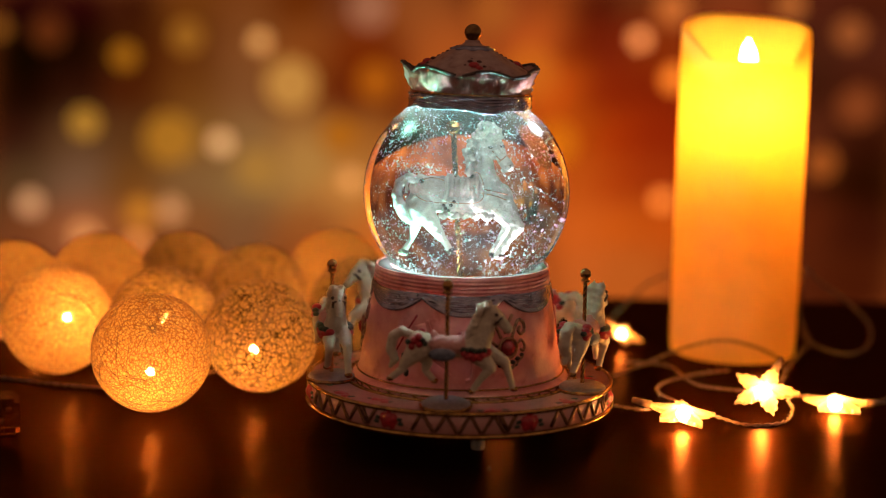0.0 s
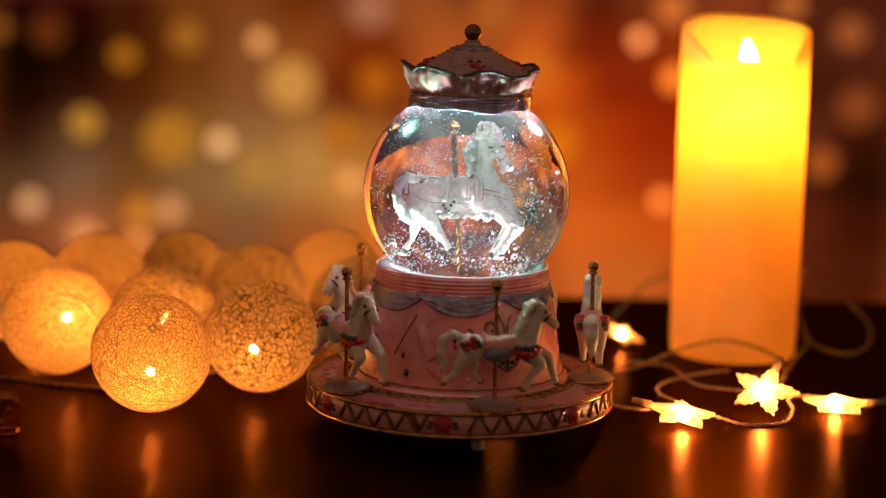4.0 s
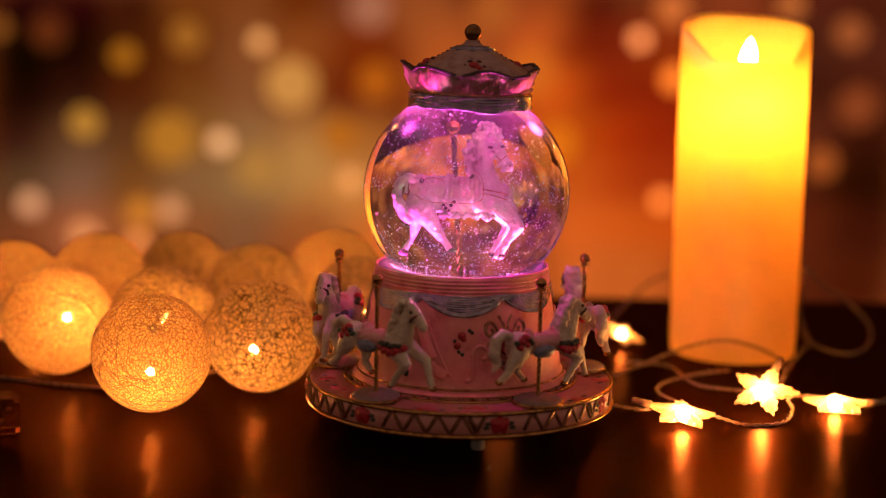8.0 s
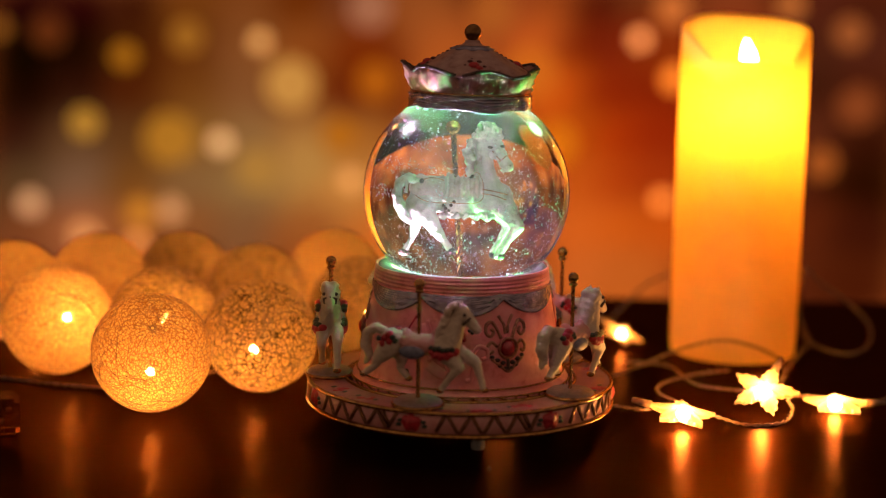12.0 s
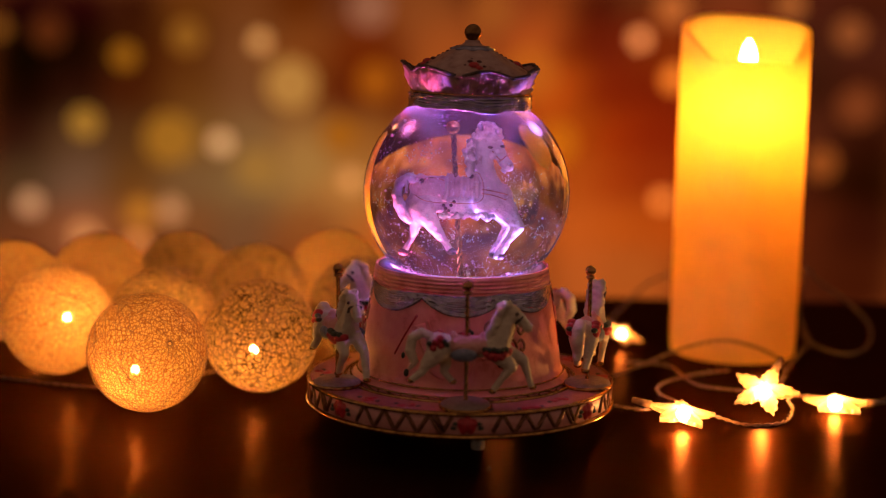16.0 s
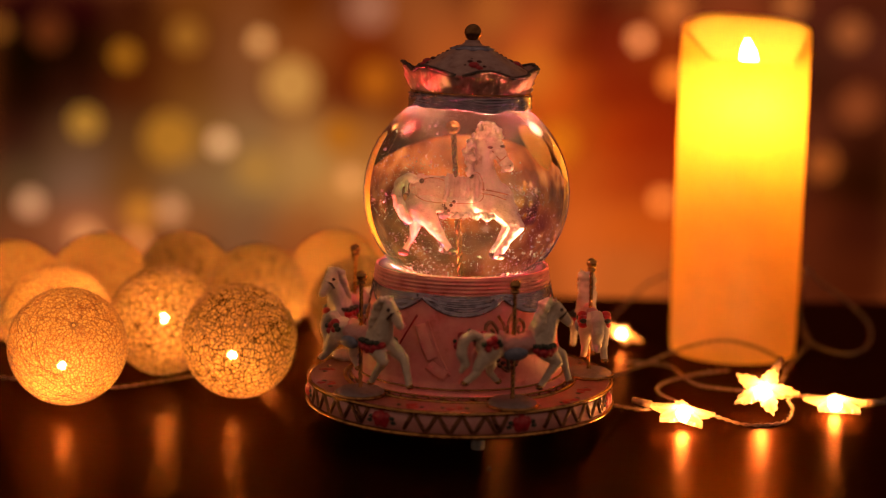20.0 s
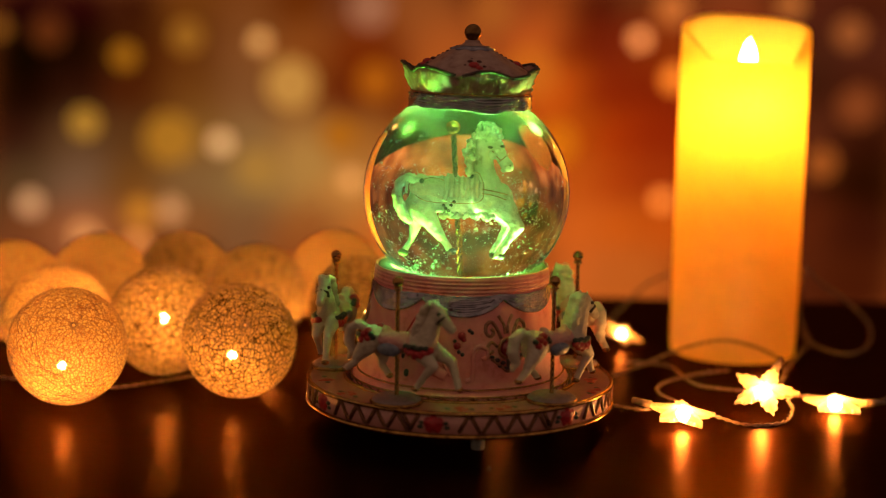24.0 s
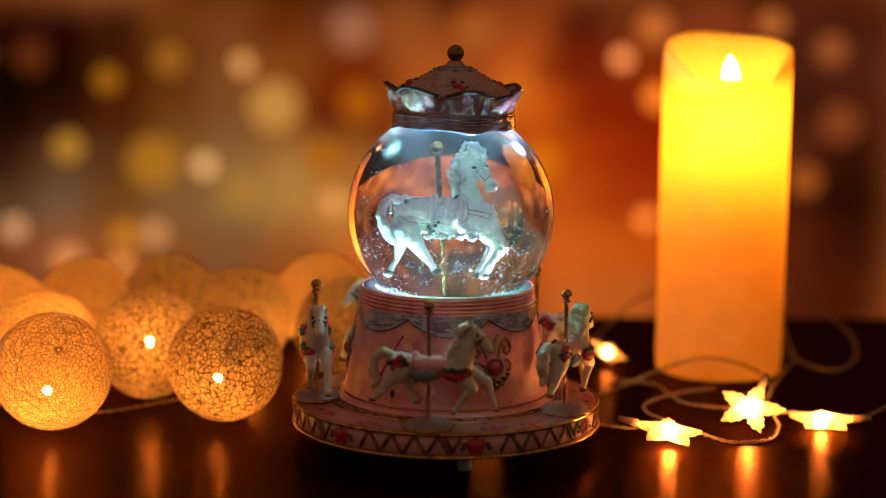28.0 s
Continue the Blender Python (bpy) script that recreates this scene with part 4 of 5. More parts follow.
    part("cheek_strap", leaned(tube(spline([J(864, 262, 1, 1, -3.0)[:3], J(872, 272, 1, 1, -2.9)[:3], J(880, 280, 1, 1, -2.2)[:3]], 4), 0.00022, 6)), ROSEGOLD, body)
    part("nostril", leaned(ball(J(896, 289, 1, 1, -1.4)[:3], 0.0004, 8)), DARK, body)
    rear = [J(px, py, 1)[:1] + (-0.0052,) + J(px, py, 1)[2:3] for px, py in ((848, 338), (870, 341), (892, 348))]
    part("breast_strap", leaned(tube(spline(rear, 5), 0.0002, 6)), ROSEGOLD, body)
    part("crupper_band", leaned(tube(spline([J(716, 312, 1, 1, -1.5)[:3], J(713, 326, 1, 1, -4.2)[:3], J(712, 342, 1, 1, -5.2)[:3]], 4), 0.0006, 6)), WHITE, body, "pale band over the rump")
    part("saddle_button", leaned(ball(J(828, 309, 1, 1, -2.5)[:3], 0.0011, 10)), DARK, body, "dark saddle button")
    part("saddle_leaf", leaned(ball(J(740, 320, 1, 1, -4.2)[:3], 0.0010, 10)), DARK, body, "dark painted leaf")
    for px, py, s in ((884, 449, -3.5), (872, 446, 3.5), (718, 449, 3.5), (799, 443, -3.5)):
        part("hoof", leaned(ball(J(px, py, 1, 1, s)[:3], 0.0019, 10, squash=(1.1, 0.9, 0.8))), DARK, body, "dark painted hoof")
    foot, top = inner_place(-0.6, -35.0), inner_place(-5.9, 24)
    pole = part("pole", leaned(twist_pole(foot, top, 0.0011)), GOLD, body, "twisted brass pole")
    part("pole_ball", leaned(ball(inner_place(-6.0, 24.8), 0.0028, 16)), GOLD, body, "brass pole ball")


build_inner_horse()


def build_foot():
    for a in (-82, 38, 158):
        x, y = 0.060 * math.cos(radians(a)), 0.060 * math.sin(radians(a))
        bm = lathe([(0.0030, 0.0), (0.0034, 0.0006), (0.0034, 0.0042), (0.0034, 0.0048), (0.0036, 0.0052), (0.0036, 0.0088)], 20)
        bm.transform(pose(x, y, 0))
        part("foot", bm, GREY, GLOBE, "short grey plastic foot")
    part("underframe", lathe([(0.064, 0.0080), (0.064, 0.0100), (0.046, 0.0104)], 64), BLACKISH, GLOBE, "black underside plate")


build_foot()

# unseen colour wheels, added in place of colour-changing lamps, that tint the two lamps under the ball's floor
LEFT_TINTS = ((0.22, 1.0, 0.68), (0.28, 1.0, 0.74), (0.34, 1.0, 0.80), (1.0, 0.03, 0.60), (0.95, 0.04, 0.70), (0.92, 0.24, 0.90), (0.90, 0.62, 1.0),
              (0.78, 0.85, 1.0), (0.93, 0.13, 0.42), (0.95, 0.04, 0.14), (0.95, 0.05, 0.05), (1.0, 0.42, 0.03), (0.16, 0.95, 0.05), (0.08, 0.95, 0.22), (0.22, 0.85, 1.0))
RIGHT_TINTS = ((0.80, 0.86, 1.0), (0.84, 0.90, 1.0), (0.84, 0.88, 1.0), (1.0, 0.08, 0.52), (1.0, 0.13, 0.40), (0.25, 0.85, 0.22), (0.08, 1.0, 0.14),
               (0.66, 0.74, 1.0), (0.26, 0.16, 1.0), (0.50, 0.12, 0.80), (0.95, 0.42, 0.20), (0.70, 0.90, 0.08), (0.25, 0.95, 0.16), (0.30, 0.95, 0.55), (0.34, 0.50, 1.0))
WHEEL_STEP = 22.0


def build_wheel(led, tints, side):
    """Gel wheel whose segments pass over the lamp one after another; side: which way the lamp lies from the hub."""
    hub = led + Vector((-side * 0.0085, 0, 0.0497))
    w = base("colour_wheel", "unseen wheel of coloured gel segments added under the globe floor to tint its lamps", "colour wheel", hub, "colour wheels in the globe base")
    part("hub", lathe([(0.0018, -0.0004), (0.0018, 0.0002)], 16), BLACKISH, w)
    first = 0 if side > 0 else 180
    for k, c in enumerate(tints):
        bm = bmesh.new()
        a0, a1 = radians(first - WHEEL_STEP * (k + 0.5)), radians(first - WHEEL_STEP * (k - 0.5))
        low, high = [], []
        for z, row in ((-0.0001, low), (0.0001, high)):
            for r, a in ((0.0018, a0), (0.0160, a0), (0.0160, (a0 + a1) / 2), (0.0160, a1), (0.0018, a1)):
                row.append(bm.verts.new((r * math.cos(a), r * math.sin(a), z)))
        bm.faces.new(low[::-1])
        bm.faces.new(high)
        part("gel_segment", bm, gel([math.sqrt(v) for v in c]), w, "", False)
    # added cup: stops lamp light that would miss the gel
    cup = lathe([(0.0044, 0.0455), (0.0046, 0.0494), (0.0044, 0.0494), (0.0042, 0.0458), (0.0, 0.0457)], 24, close=False)
    cup.transform(Matrix.Translation(led))
    part("lamp_cup", cup, BLACKISH, GLOBE, "small black cup added round the lamp to hold back untinted light")
    return w


WHEELS = [build_wheel(LED_LEFT, LEFT_TINTS, -1), build_wheel(LED_RIGHT, RIGHT_TINTS, 1)]

# ---- glitter in the water ----
def glitter_clump(rnd):
    bm = bmesh.new()
    for k in range(15):
        m = pose(rnd.gauss(0, 0.0038), rnd.gauss(0, 0.0032), rnd.gauss(0, 0.0011), rnd.uniform(0, 360), rnd.uniform(0, 360)) @ Matrix.Diagonal((1, 1, 0.25, 1))
        bmesh.ops.create_cone(bm, cap_ends=True, segments=6, radius1=rnd.uniform(0.00011, 0.00033), radius2=0.00014, depth=0.00016, matrix=m)
    return bm


def build_glitter():
    rnd = random.Random(21)
    shapes = []
    for k in range(12):
        ob = part("glitter", glitter_clump(rnd), GLITTER[k % 3], None, "", False)
        shapes.append(ob.data)
        bpy.data.objects.remove(ob)
    out = []
    for k in range(300):
        ob = tagged(new("glitter", shapes[k % 12]), "tiny silver glitter flakes drifting in the water", "glitter", "glitter in the globe", "stuff")
        u = rnd.uniform(-0.85, 0.85)
        out.append((ob, rnd.uniform(0, 360), BALL_C.z + u * 0.040, rnd.uniform(0.35, 0.88), rnd.uniform(3, 14), 0.0007 + 0.0075 * rnd.random() ** 2, rnd.uniform(-80, 80), rnd.uniform(0.021, 0.0275)))
    return out


GLITTER = [paint("silver_glitter", (0.75, 0.75, 0.80), (0.9, 0.9, 0.95), 0.28, metal=1.0, scale=900),
           paint("rose_glitter", (0.85, 0.45, 0.65), (0.95, 0.65, 0.85), 0.28, metal=1.0, scale=900),
           paint("mint_glitter", (0.45, 0.75, 0.80), (0.65, 0.95, 0.85), 0.28, metal=1.0, scale=900)]
FLAKES = build_glitter()


def glitter_pose(t, a, z0, fill, spin, fall, tumble, pile):
    low = 0.0792 + pile * 0.04
    z = z0 - fall * t
    swirl = a + spin * 9 * (1 - math.exp(-t / 9))
    room = math.sqrt(max(BALL_R ** 2 - (max(z, low) - BALL_C.z) ** 2, 1e-6)) - 0.0045
    r = room * fill
    if z < low + 0.006:
        w = min(1.0, (low + 0.006 - z) / 0.006)
        r = r * (1 - w) + pile * w
        z = max(z, low)
        stop = (z0 - low) / fall
        swirl = a + spin * 9 * (1 - math.exp(-min(t, stop) / 9))
    if z < low + 0.006:
        turn = (swirl + 90) % 180 - 90
        swirl -= turn * 0.6 * min(1.0, (low + 0.006 - z0 + fall * t) / 0.006)
    b = radians(swirl)
    return pose(r * math.cos(b) + (z - 0.0745) * 0.02, r * math.sin(b), z, 0, 0, tumble * min(t, (z0 - low) / fall) / 14)


# ---- turntable with five horses ----
TABLE = base("carousel_turntable", "turning pink carousel platform with five cream horses", "carousel")


def build_platform():
    top = lathe([(0.0556, 0.0195), (0.0556, 0.0212), (0.0575, 0.0215), (0.0745, 0.0212), (0.0755, 0.0210), (0.0755, 0.0110), (0.0740, 0.0105), (0.0556, 0.0105)], 128, close=False)
    plat = part("platform", top, ROSEWOOD, TABLE, "old rose platform painted with roses")
    for r, z, w in ((0.0760, 0.0208, 0.0011), (0.0765, 0.0100, 0.0012), (0.0578, 0.0217, 0.0010)):
        ring = [(r * math.cos(2 * math.pi * i / 128), r * math.sin(2 * math.pi * i / 128), z) for i in range(129)]
        part("gold_band", tube(ring, w, 8), GOLD, plat, "worn gold band")
    part("rim_band", lathe([(0.0754, 0.0112), (0.07575, 0.0114), (0.07575, 0.0202), (0.0754, 0.0204)], 128, close=False), PINK_PALE, plat, "pale pink band round the platform")
    def on_rim(angle, z, lift=0.0004):
        a = radians(angle - 90)
        return ((0.0755 + lift) * math.cos(a), (0.0755 + lift) * math.sin(a), z)
    for k in range(7):
        o = -26.36 + k * 360 / 7
        bm = bmesh.new()
        for da, z, r in ((0, 0.0158, 0.0041), (-2.1, 0.0164, 0.0029), (2.1, 0.0164, 0.0029), (-1.4, 0.0139, 0.0028), (1.4, 0.0139, 0.0028), (0, 0.0182, 0.0022)):
            ball(on_rim(o + da, z, -0.0006), r, 12, bm, (0.8, 0.8, 1))
        part("rim_rose", merged(bm, 0.0004, 2), RED, plat, "moulded red rose")
        for s in (-1, 1):
            for da, z in ((4.2, 0.0162), (4.8, 0.0142)):
                part("rim_leaf", ball(on_rim(o + s * da, z, -0.0002), 0.0017, 10, squash=(1, 0.9, 0.6)), GREEN, plat)
        # zigzag of V-shaped brown mouldings between the roses
        for i in range(4):
            c = o + 17.0 + i * 8.4
            pts = [on_rim(c - 3.9, 0.0197), on_rim(c - 0.5, 0.0122), on_rim(c + 0.5, 0.0122), on_rim(c + 3.9, 0.0197)]
            part("zigzag", tube(pts, 0.0010, 5), BRONZE, plat)
        for c, d in ((o + 9.0, 3.0), (o - 8.0, -3.0)):
            part("zigzag", tube([on_rim(c, 0.0122), on_rim(c + d, 0.0197)], 0.0010, 5), BRONZE, plat)
    rnd = random.Random(4)
    for k in range(15):
        a, r = radians(24 * k + rnd.uniform(-6, 6)), rnd.uniform(0.065, 0.072)
        bm = bmesh.new()
        for q in range(5):
            ball((r * math.cos(a) + rnd.uniform(-0.003, 0.003), r * math.sin(a) + rnd.uniform(-0.003, 0.003), 0.0213), rnd.uniform(0.0014, 0.0026), 10, bm, (1, 1, 0.22))
        part("painted_rose", merged(bm, 0.00035, 1), RED, plat, "painted red rose")
        for s in (-1, 1):
            b = a + s * 0.085
            part("painted_leaf", ball((r * math.cos(b), r * math.sin(b), 0.0214), 0.0016, 10, squash=(1.2, 0.8, 0.16)), GREEN, plat)


build_platform()


def build_ride():
    """One galloping horse on its pole; x forward, origin at the pole's foot."""
    s = 0.000275
    def J(px, py, r, w=0.75, side=0.0):
        return ((px - 727) * s, side * 0.001, (706 - py) * s, r * s, w)
    holder = base("ride", "cream galloping carousel horse on a twisted gold pole", "horse")
    bm = bmesh.new()
    chain(bm, [J(680, 596, 21), J(705, 600, 18.5), J(740, 600, 18.5), J(778, 597, 20.5)])
    chain(bm, [J(778, 592, 23, 0.65), J(789, 566, 17.5, 0.6), J(797, 545, 13, 0.6)])
    chain(bm, [J(799, 539, 14, 0.65), J(811, 549, 11.5, 0.65), J(822, 561, 8.5, 0.75), J(827, 566, 8, 0.75)])
    for q in (-1, 1):
        chain(bm, [J(797, 528, 4, 0.6, q * 1.6), J(797, 518, 1.8, 0.6, q * 1.9)])
    chain(bm, [J(680, 605, 19.5, 0.6, -2.6), J(660, 628.6, 10.3, 0.7, -2.8), J(655, 640.3, 6.9, 0.8, -2.8), J(638, 653.8, 6.3, 0.8, -2.8)])
    chain(bm, [J(685, 608.4, 18.4, 0.6, 2.6), J(694, 633.6, 9.2, 0.7, 2.8), J(690, 646.2, 6.3, 0.8, 2.8), J(704, 662.2, 5.8, 0.8, 2.8)])
    chain(bm, [J(780, 610.1, 17.2, 0.6, -2.6), J(802, 630.2, 9.2, 0.7, -2.8), J(785, 650.4, 6.3, 0.8, -2.8), J(772, 670.6, 5.8, 0.8, -2.8)])
    chain(bm, [J(785, 606.7, 16.1, 0.6, 2.6), J(822, 625.2, 9.2, 0.7, 2.8), J(830, 650.4, 6.3, 0.8, 2.8), J(836, 670.6, 5.8, 0.8, 2.8)])
    body = part("horse_body", merged(bm, 0.00055), CREAM, holder, "cream galloping horse with legs stretched")
    bm = bmesh.new()
    for q in (-1.4, 1.4):
        chain(bm, [J(790, 527, 6, 1, q), J(781, 535, 7, 1, q), J(776, 549, 7.5, 1, q), J(771, 563, 8, 1, q), J(765, 575, 8, 1, q), J(761, 585, 6, 1, q)])
    mane = merged(bm, 0.0005, 2)
    for v in mane.verts:
        v.co += v.normal * (0.0009 * noise.noise(Vector((v.co.x * 260, v.co.y * 260, v.co.z * 520))))
    part("mane", mane, CREAM, body)
    bm = chain(bmesh.new(), [J(668, 582, 7, 1), J(652, 576, 8, 1), J(638, 586, 9, 1), J(634, 608, 9, 1), J(642, 626, 7, 1), J(634, 638, 4, 1)])
    part("tail", merged(bm, 0.0005, 2), CREAM, body)
    bm = chain(bmesh.new(), [J(708, 597, 17.5, 0.95), J(730, 599, 17.5, 0.95), J(752, 597, 17.5, 0.95)])
    chain(bm, [J(706, 580, 6, 1.5), J(704, 576, 4, 1.5)])
    chain(bm, [J(752, 582, 5, 1.4), J(754, 577, 4, 1.3)])
    part("saddle", merged(bm, 0.0006), PINK_PALE, body, "pale pink saddle")
    for q in (-1, 1):
        part("stirrup_flap", ball(J(722, 610, 1, 1, q * 4.4)[:3], 0.0042, 12, squash=(1.5, 0.35, 0.75)), BLUE, body, "grey-blue saddle flap")
        for px, py in ((676, 588), (684, 594), (672, 598), (683, 582)):
            part("rump_rose", ball(J(px, py, 1, 1, q * 4.3)[:3], 0.0019, 8), RED, body, "red rose on the rump")
        bm = bmesh.new()
        for px, py, y in ((758, 606, 4.3), (768, 609, 4.4), (778, 610, 4.3), (788, 608, 3.6), (796, 604, 2.0)):
            ball(J(px, py, 1, 1, q * (y + 0.5))[:3], 0.0018, 8, bm)
        for px, py, y in ((763, 612, 4.4), (773, 615, 4.4), (784, 614, 4.0), (793, 610, 2.8)):
            ball(J(px, py, 1, 1, q * (y + 0.4))[:3], 0.0016, 8, bm)
        part("rose_garland", merged(bm, 0.0005, 1), RED, body, "garland of red roses across the chest")
        bm = bmesh.new()
        for px, py, y in ((756, 599, 4.3), (763, 600, 4.5), (770, 599, 4.5), (777, 601, 4.5), (784, 600, 4.2), (791, 600, 3.4), (690, 586, 4.4), (665, 590, 3.9), (694, 592, 4.3)):
            ball(J(px, py, 1, 1, q * (y + 0.6))[:3], 0.0013, 8, bm)
        part("leaf_garland", bm, GREEN, body)
        part("eye", ball(J(808, 541, 1, 1, q * 2.0)[:3], 0.0009, 8), DARK, body)
    bm = tube([J(805, 558, 1, 1, -1.9)[:3], J(815, 548, 1, 1, -2.1)[:3], J(819, 544, 1, 1, 0)[:3], J(815, 548, 1, 1, 2.1)[:3], J(805, 558, 1, 1, 1.9)[:3]], 0.0006, 6)
    part("bridle", bm, DARK, body)
    for px, py, y in ((636, 656, -2.8), (706, 664, 2.8), (770, 673, -2.8), (838, 672, 2.8)):
        part("hoof", ball(J(px, py, 1, 1, y)[:3], 0.0017, 10, squash=(1.1, 0.9, 0.8)), GOLD, body, "gilded hoof")
    pole = part("pole", twist_pole((0, 0, 0), (0, 0, 0.0560), 0.0010), GOLD, holder, "twisted gold pole")
    part("pole_ball", ball((0, 0, 0.0578), 0.0027, 16), GOLD, pole)
    part("pole_collar", lathe([(0.0012, 0.0535), (0.0022, 0.0542), (0.0022, 0.0550), (0.0012, 0.0556)], 16), GOLD, pole)
    part("stand", lathe([(0.0114, 0.0), (0.0119, 0.0010), (0.0114, 0.0022), (0.0096, 0.0034), (0.0, 0.0039)], 32), DUSK, holder, "greyed pink stand with gold edge")
    part("stand_edge", tube([(0.0118 * math.cos(2 * math.pi * i / 32), 0.0118 * math.sin(2 * math.pi * i / 32), 0.0009) for i in range(33)], 0.0009, 6), GOLD, holder)
    return holder


def place_rides():
    first = build_ride()
    # a horse is stout: its body and trappings are wider than the limbs' joints alone
    for ob in first.children_recursive:
        if ob.name.split(".")[0] not in ("pole", "pole_ball", "pole_collar", "stand", "stand_edge"):
            ob.data.transform(Matrix.Diagonal((1.03, 1.36, 1.0, 1)))
    kids = list(first.children)
    for k in range(5):
        turn = -6.2 + 72 * k + (3.0 if k == 3 else 0.0)
        a = radians(turn - 90)
        m = Matrix.Translation((0.0653 * math.cos(a), 0.0653 * math.sin(a), 0.0213)) @ pose(0, 0, 0, 0, 0, turn)
        for kid in kids:
            c = copy_thing(kid, m)
            c.parent = TABLE
    for ob in (*first.children_recursive, first):
        bpy.data.objects.remove(ob)


place_rides()


# ---- candle ----
def build_candle():
    c = base("led_candle", "large ivory wax pillar candle glowing yellow with a moving flame", "candle", (0.1652, 0.1640, 0))
    def wave(a, k):
        front = max(math.cos(a + math.pi / 2), 0)
        back = max(-math.cos(a + math.pi / 2), 0)
        h = 0.0
        if 3 <= k <= 7:
            h = -0.0175 * min(1.0, front * 1.25) ** 2.2 + 0.0008 * math.sin(3 * a + 1) + 0.0080 * back
        return (0.0, h)
    prof = [(0.0345, 0.0), (0.0368, 0.0012), (0.0375, 0.010), (0.0375, 0.1900), (0.0370, 0.1925), (0.0355, 0.1930), (0.0335, 0.1915), (0.0318, 0.1880),
            (0.0295, 0.1680), (0.0240, 0.1660), (0.0120, 0.1650), (0.0, 0.1645)]
    outer = part("wax_body", lathe(prof, 96, wave=wave, close=True), WAX, c, "smooth ivory wax with melted rim")
    hollow = lathe([(0.0, 0.004), (0.0315, 0.004), (0.0325, 0.010), (0.0325, 0.1540), (0.0300, 0.1600), (0.0, 0.1600)], 64, close=False)
    bmesh.ops.reverse_faces(hollow, faces=hollow.faces[:])
    part("wax_cavity", hollow, WAX_THIN, c, "hollow inside of the candle")
    f = part("flame", lathe([(0.0, -0.0078), (0.0030, -0.0070), (0.0044, -0.0040), (0.0043, 0.0000), (0.0032, 0.0040), (0.0016, 0.0078), (0.0, 0.0105)], 24, close=False), FLAME, c, "teardrop plastic flame, lit")
    f.location = (0.0012, -0.004, 0.1768)
    return f


FLAME_OB = build_candle()


# ---- cotton ball lights ----
def thread_net(seed):
    """Threads wound round the ball: nearly straight runs that cross at every angle."""
    rnd = random.Random(seed)
    verts, faces = [], []
    for k in range(300):
        n = Vector((rnd.gauss(0, 1), rnd.gauss(0, 1), rnd.gauss(0, 1))).normalized()
        a = n.cross(Vector((0.3, 0.5, 0.8))).normalized()
        b = n.cross(a)
        off = rnd.uniform(-0.75, 0.75) * rnd.random()
        rr = math.sqrt(1 - off * off)
        start, span = rnd.uniform(0, 6.28), rnd.uniform(0.25, 1.5)
        w1, w2 = rnd.uniform(0, 6.28), rnd.uniform(2, 7)
        bow = rnd.uniform(0.0, 0.05)
        thick = rnd.uniform(0.00005, 0.00013)
        steps = 5 + int(span * 6)
        for i in range(steps):
            t = start + span * i / (steps - 1)
            p = (n * (off + bow * math.sin(w1 + w2 * t)) + (a * math.cos(t) + b * math.sin(t)) * rr).normalized()
            for h, g in ((0.03012, -1), (0.03012, 1), (0.0303, 0)):
                verts.append(p * h + n * (g * thick))
            if i:
                q = len(verts) - 6
                for x, y in ((0, 1), (1, 2), (2, 0)):
                    faces.append((q + x, q + y, q + 3 + y, q + 3 + x))
    me = bpy.data.meshes.new("net")
    me.from_pydata(verts, [], faces)
    bm = bmesh.new()
    bm.from_mesh(me)
    bpy.data.meshes.remove(me)
    return bm


def cotton_ball(shell_mat, label, pole_dir, bulb_at):
    ob = base("cotton_ball_light", label, "ball light", group="string of cotton ball lights")
    bm = bmesh.new()
    bmesh.ops.create_icosphere(bm, subdivisions=5, radius=0.0300)
    for v in bm.verts:
        v.co *= 1 + 0.012 * noise.noise(v.co * 90)
    part("thread_shell", bm, shell_mat, ob, "translucent glued thread shell")
    tagged(part("threads", thread_net(3 if shell_mat is WEB_PALE else 4), THREAD, ob, "wound brown threads"), kind="stuff")
    part("bulb", ball(bulb_at, 0.0021, 12), BULB, ob, "tiny warm bulb")
    d = Vector(pole_dir).normalized()
    part("knot", ball(d * 0.0300, 0.0008, 10), KNOT, ob, "dark knot where the threads meet")
    side = d.cross(Vector((0.2, 0.1, 0.9))).normalized()
    up = side.cross(d)
    rnd = random.Random(8)
    bm = bmesh.new()
    for k in range(26):
        a = 2 * math.pi * k / 26 + rnd.uniform(-0.1, 0.1)
        w = rnd.uniform(0.35, 1.2)
        out = side * math.cos(a) + up * math.sin(a)
        tube([(d * math.cos(w * t / 4) + out * math.sin(w * t / 4)).normalized() * 0.0302 for t in range(5)], [0.00018, 0.00014, 0.00012, 0.00010, 0.00008], 3, bm)
    tagged(part("knot_thread_fan", bm, THREAD, ob, "threads running out from the knot"), kind="stuff")
    return ob


PALE_BALL = cotton_ball(WEB_PALE, "pale cream cotton thread ball light, glowing", (0.15, -0.75, 0.55), (0.0012, -0.0105, -0.0076))
BROWN_BALL = cotton_ball(WEB_BROWN, "brown cotton thread ball light, glowing", (0.18, -0.80, 0.42), (-0.0026, -0.0105, -0.0055))
BALLS = {}
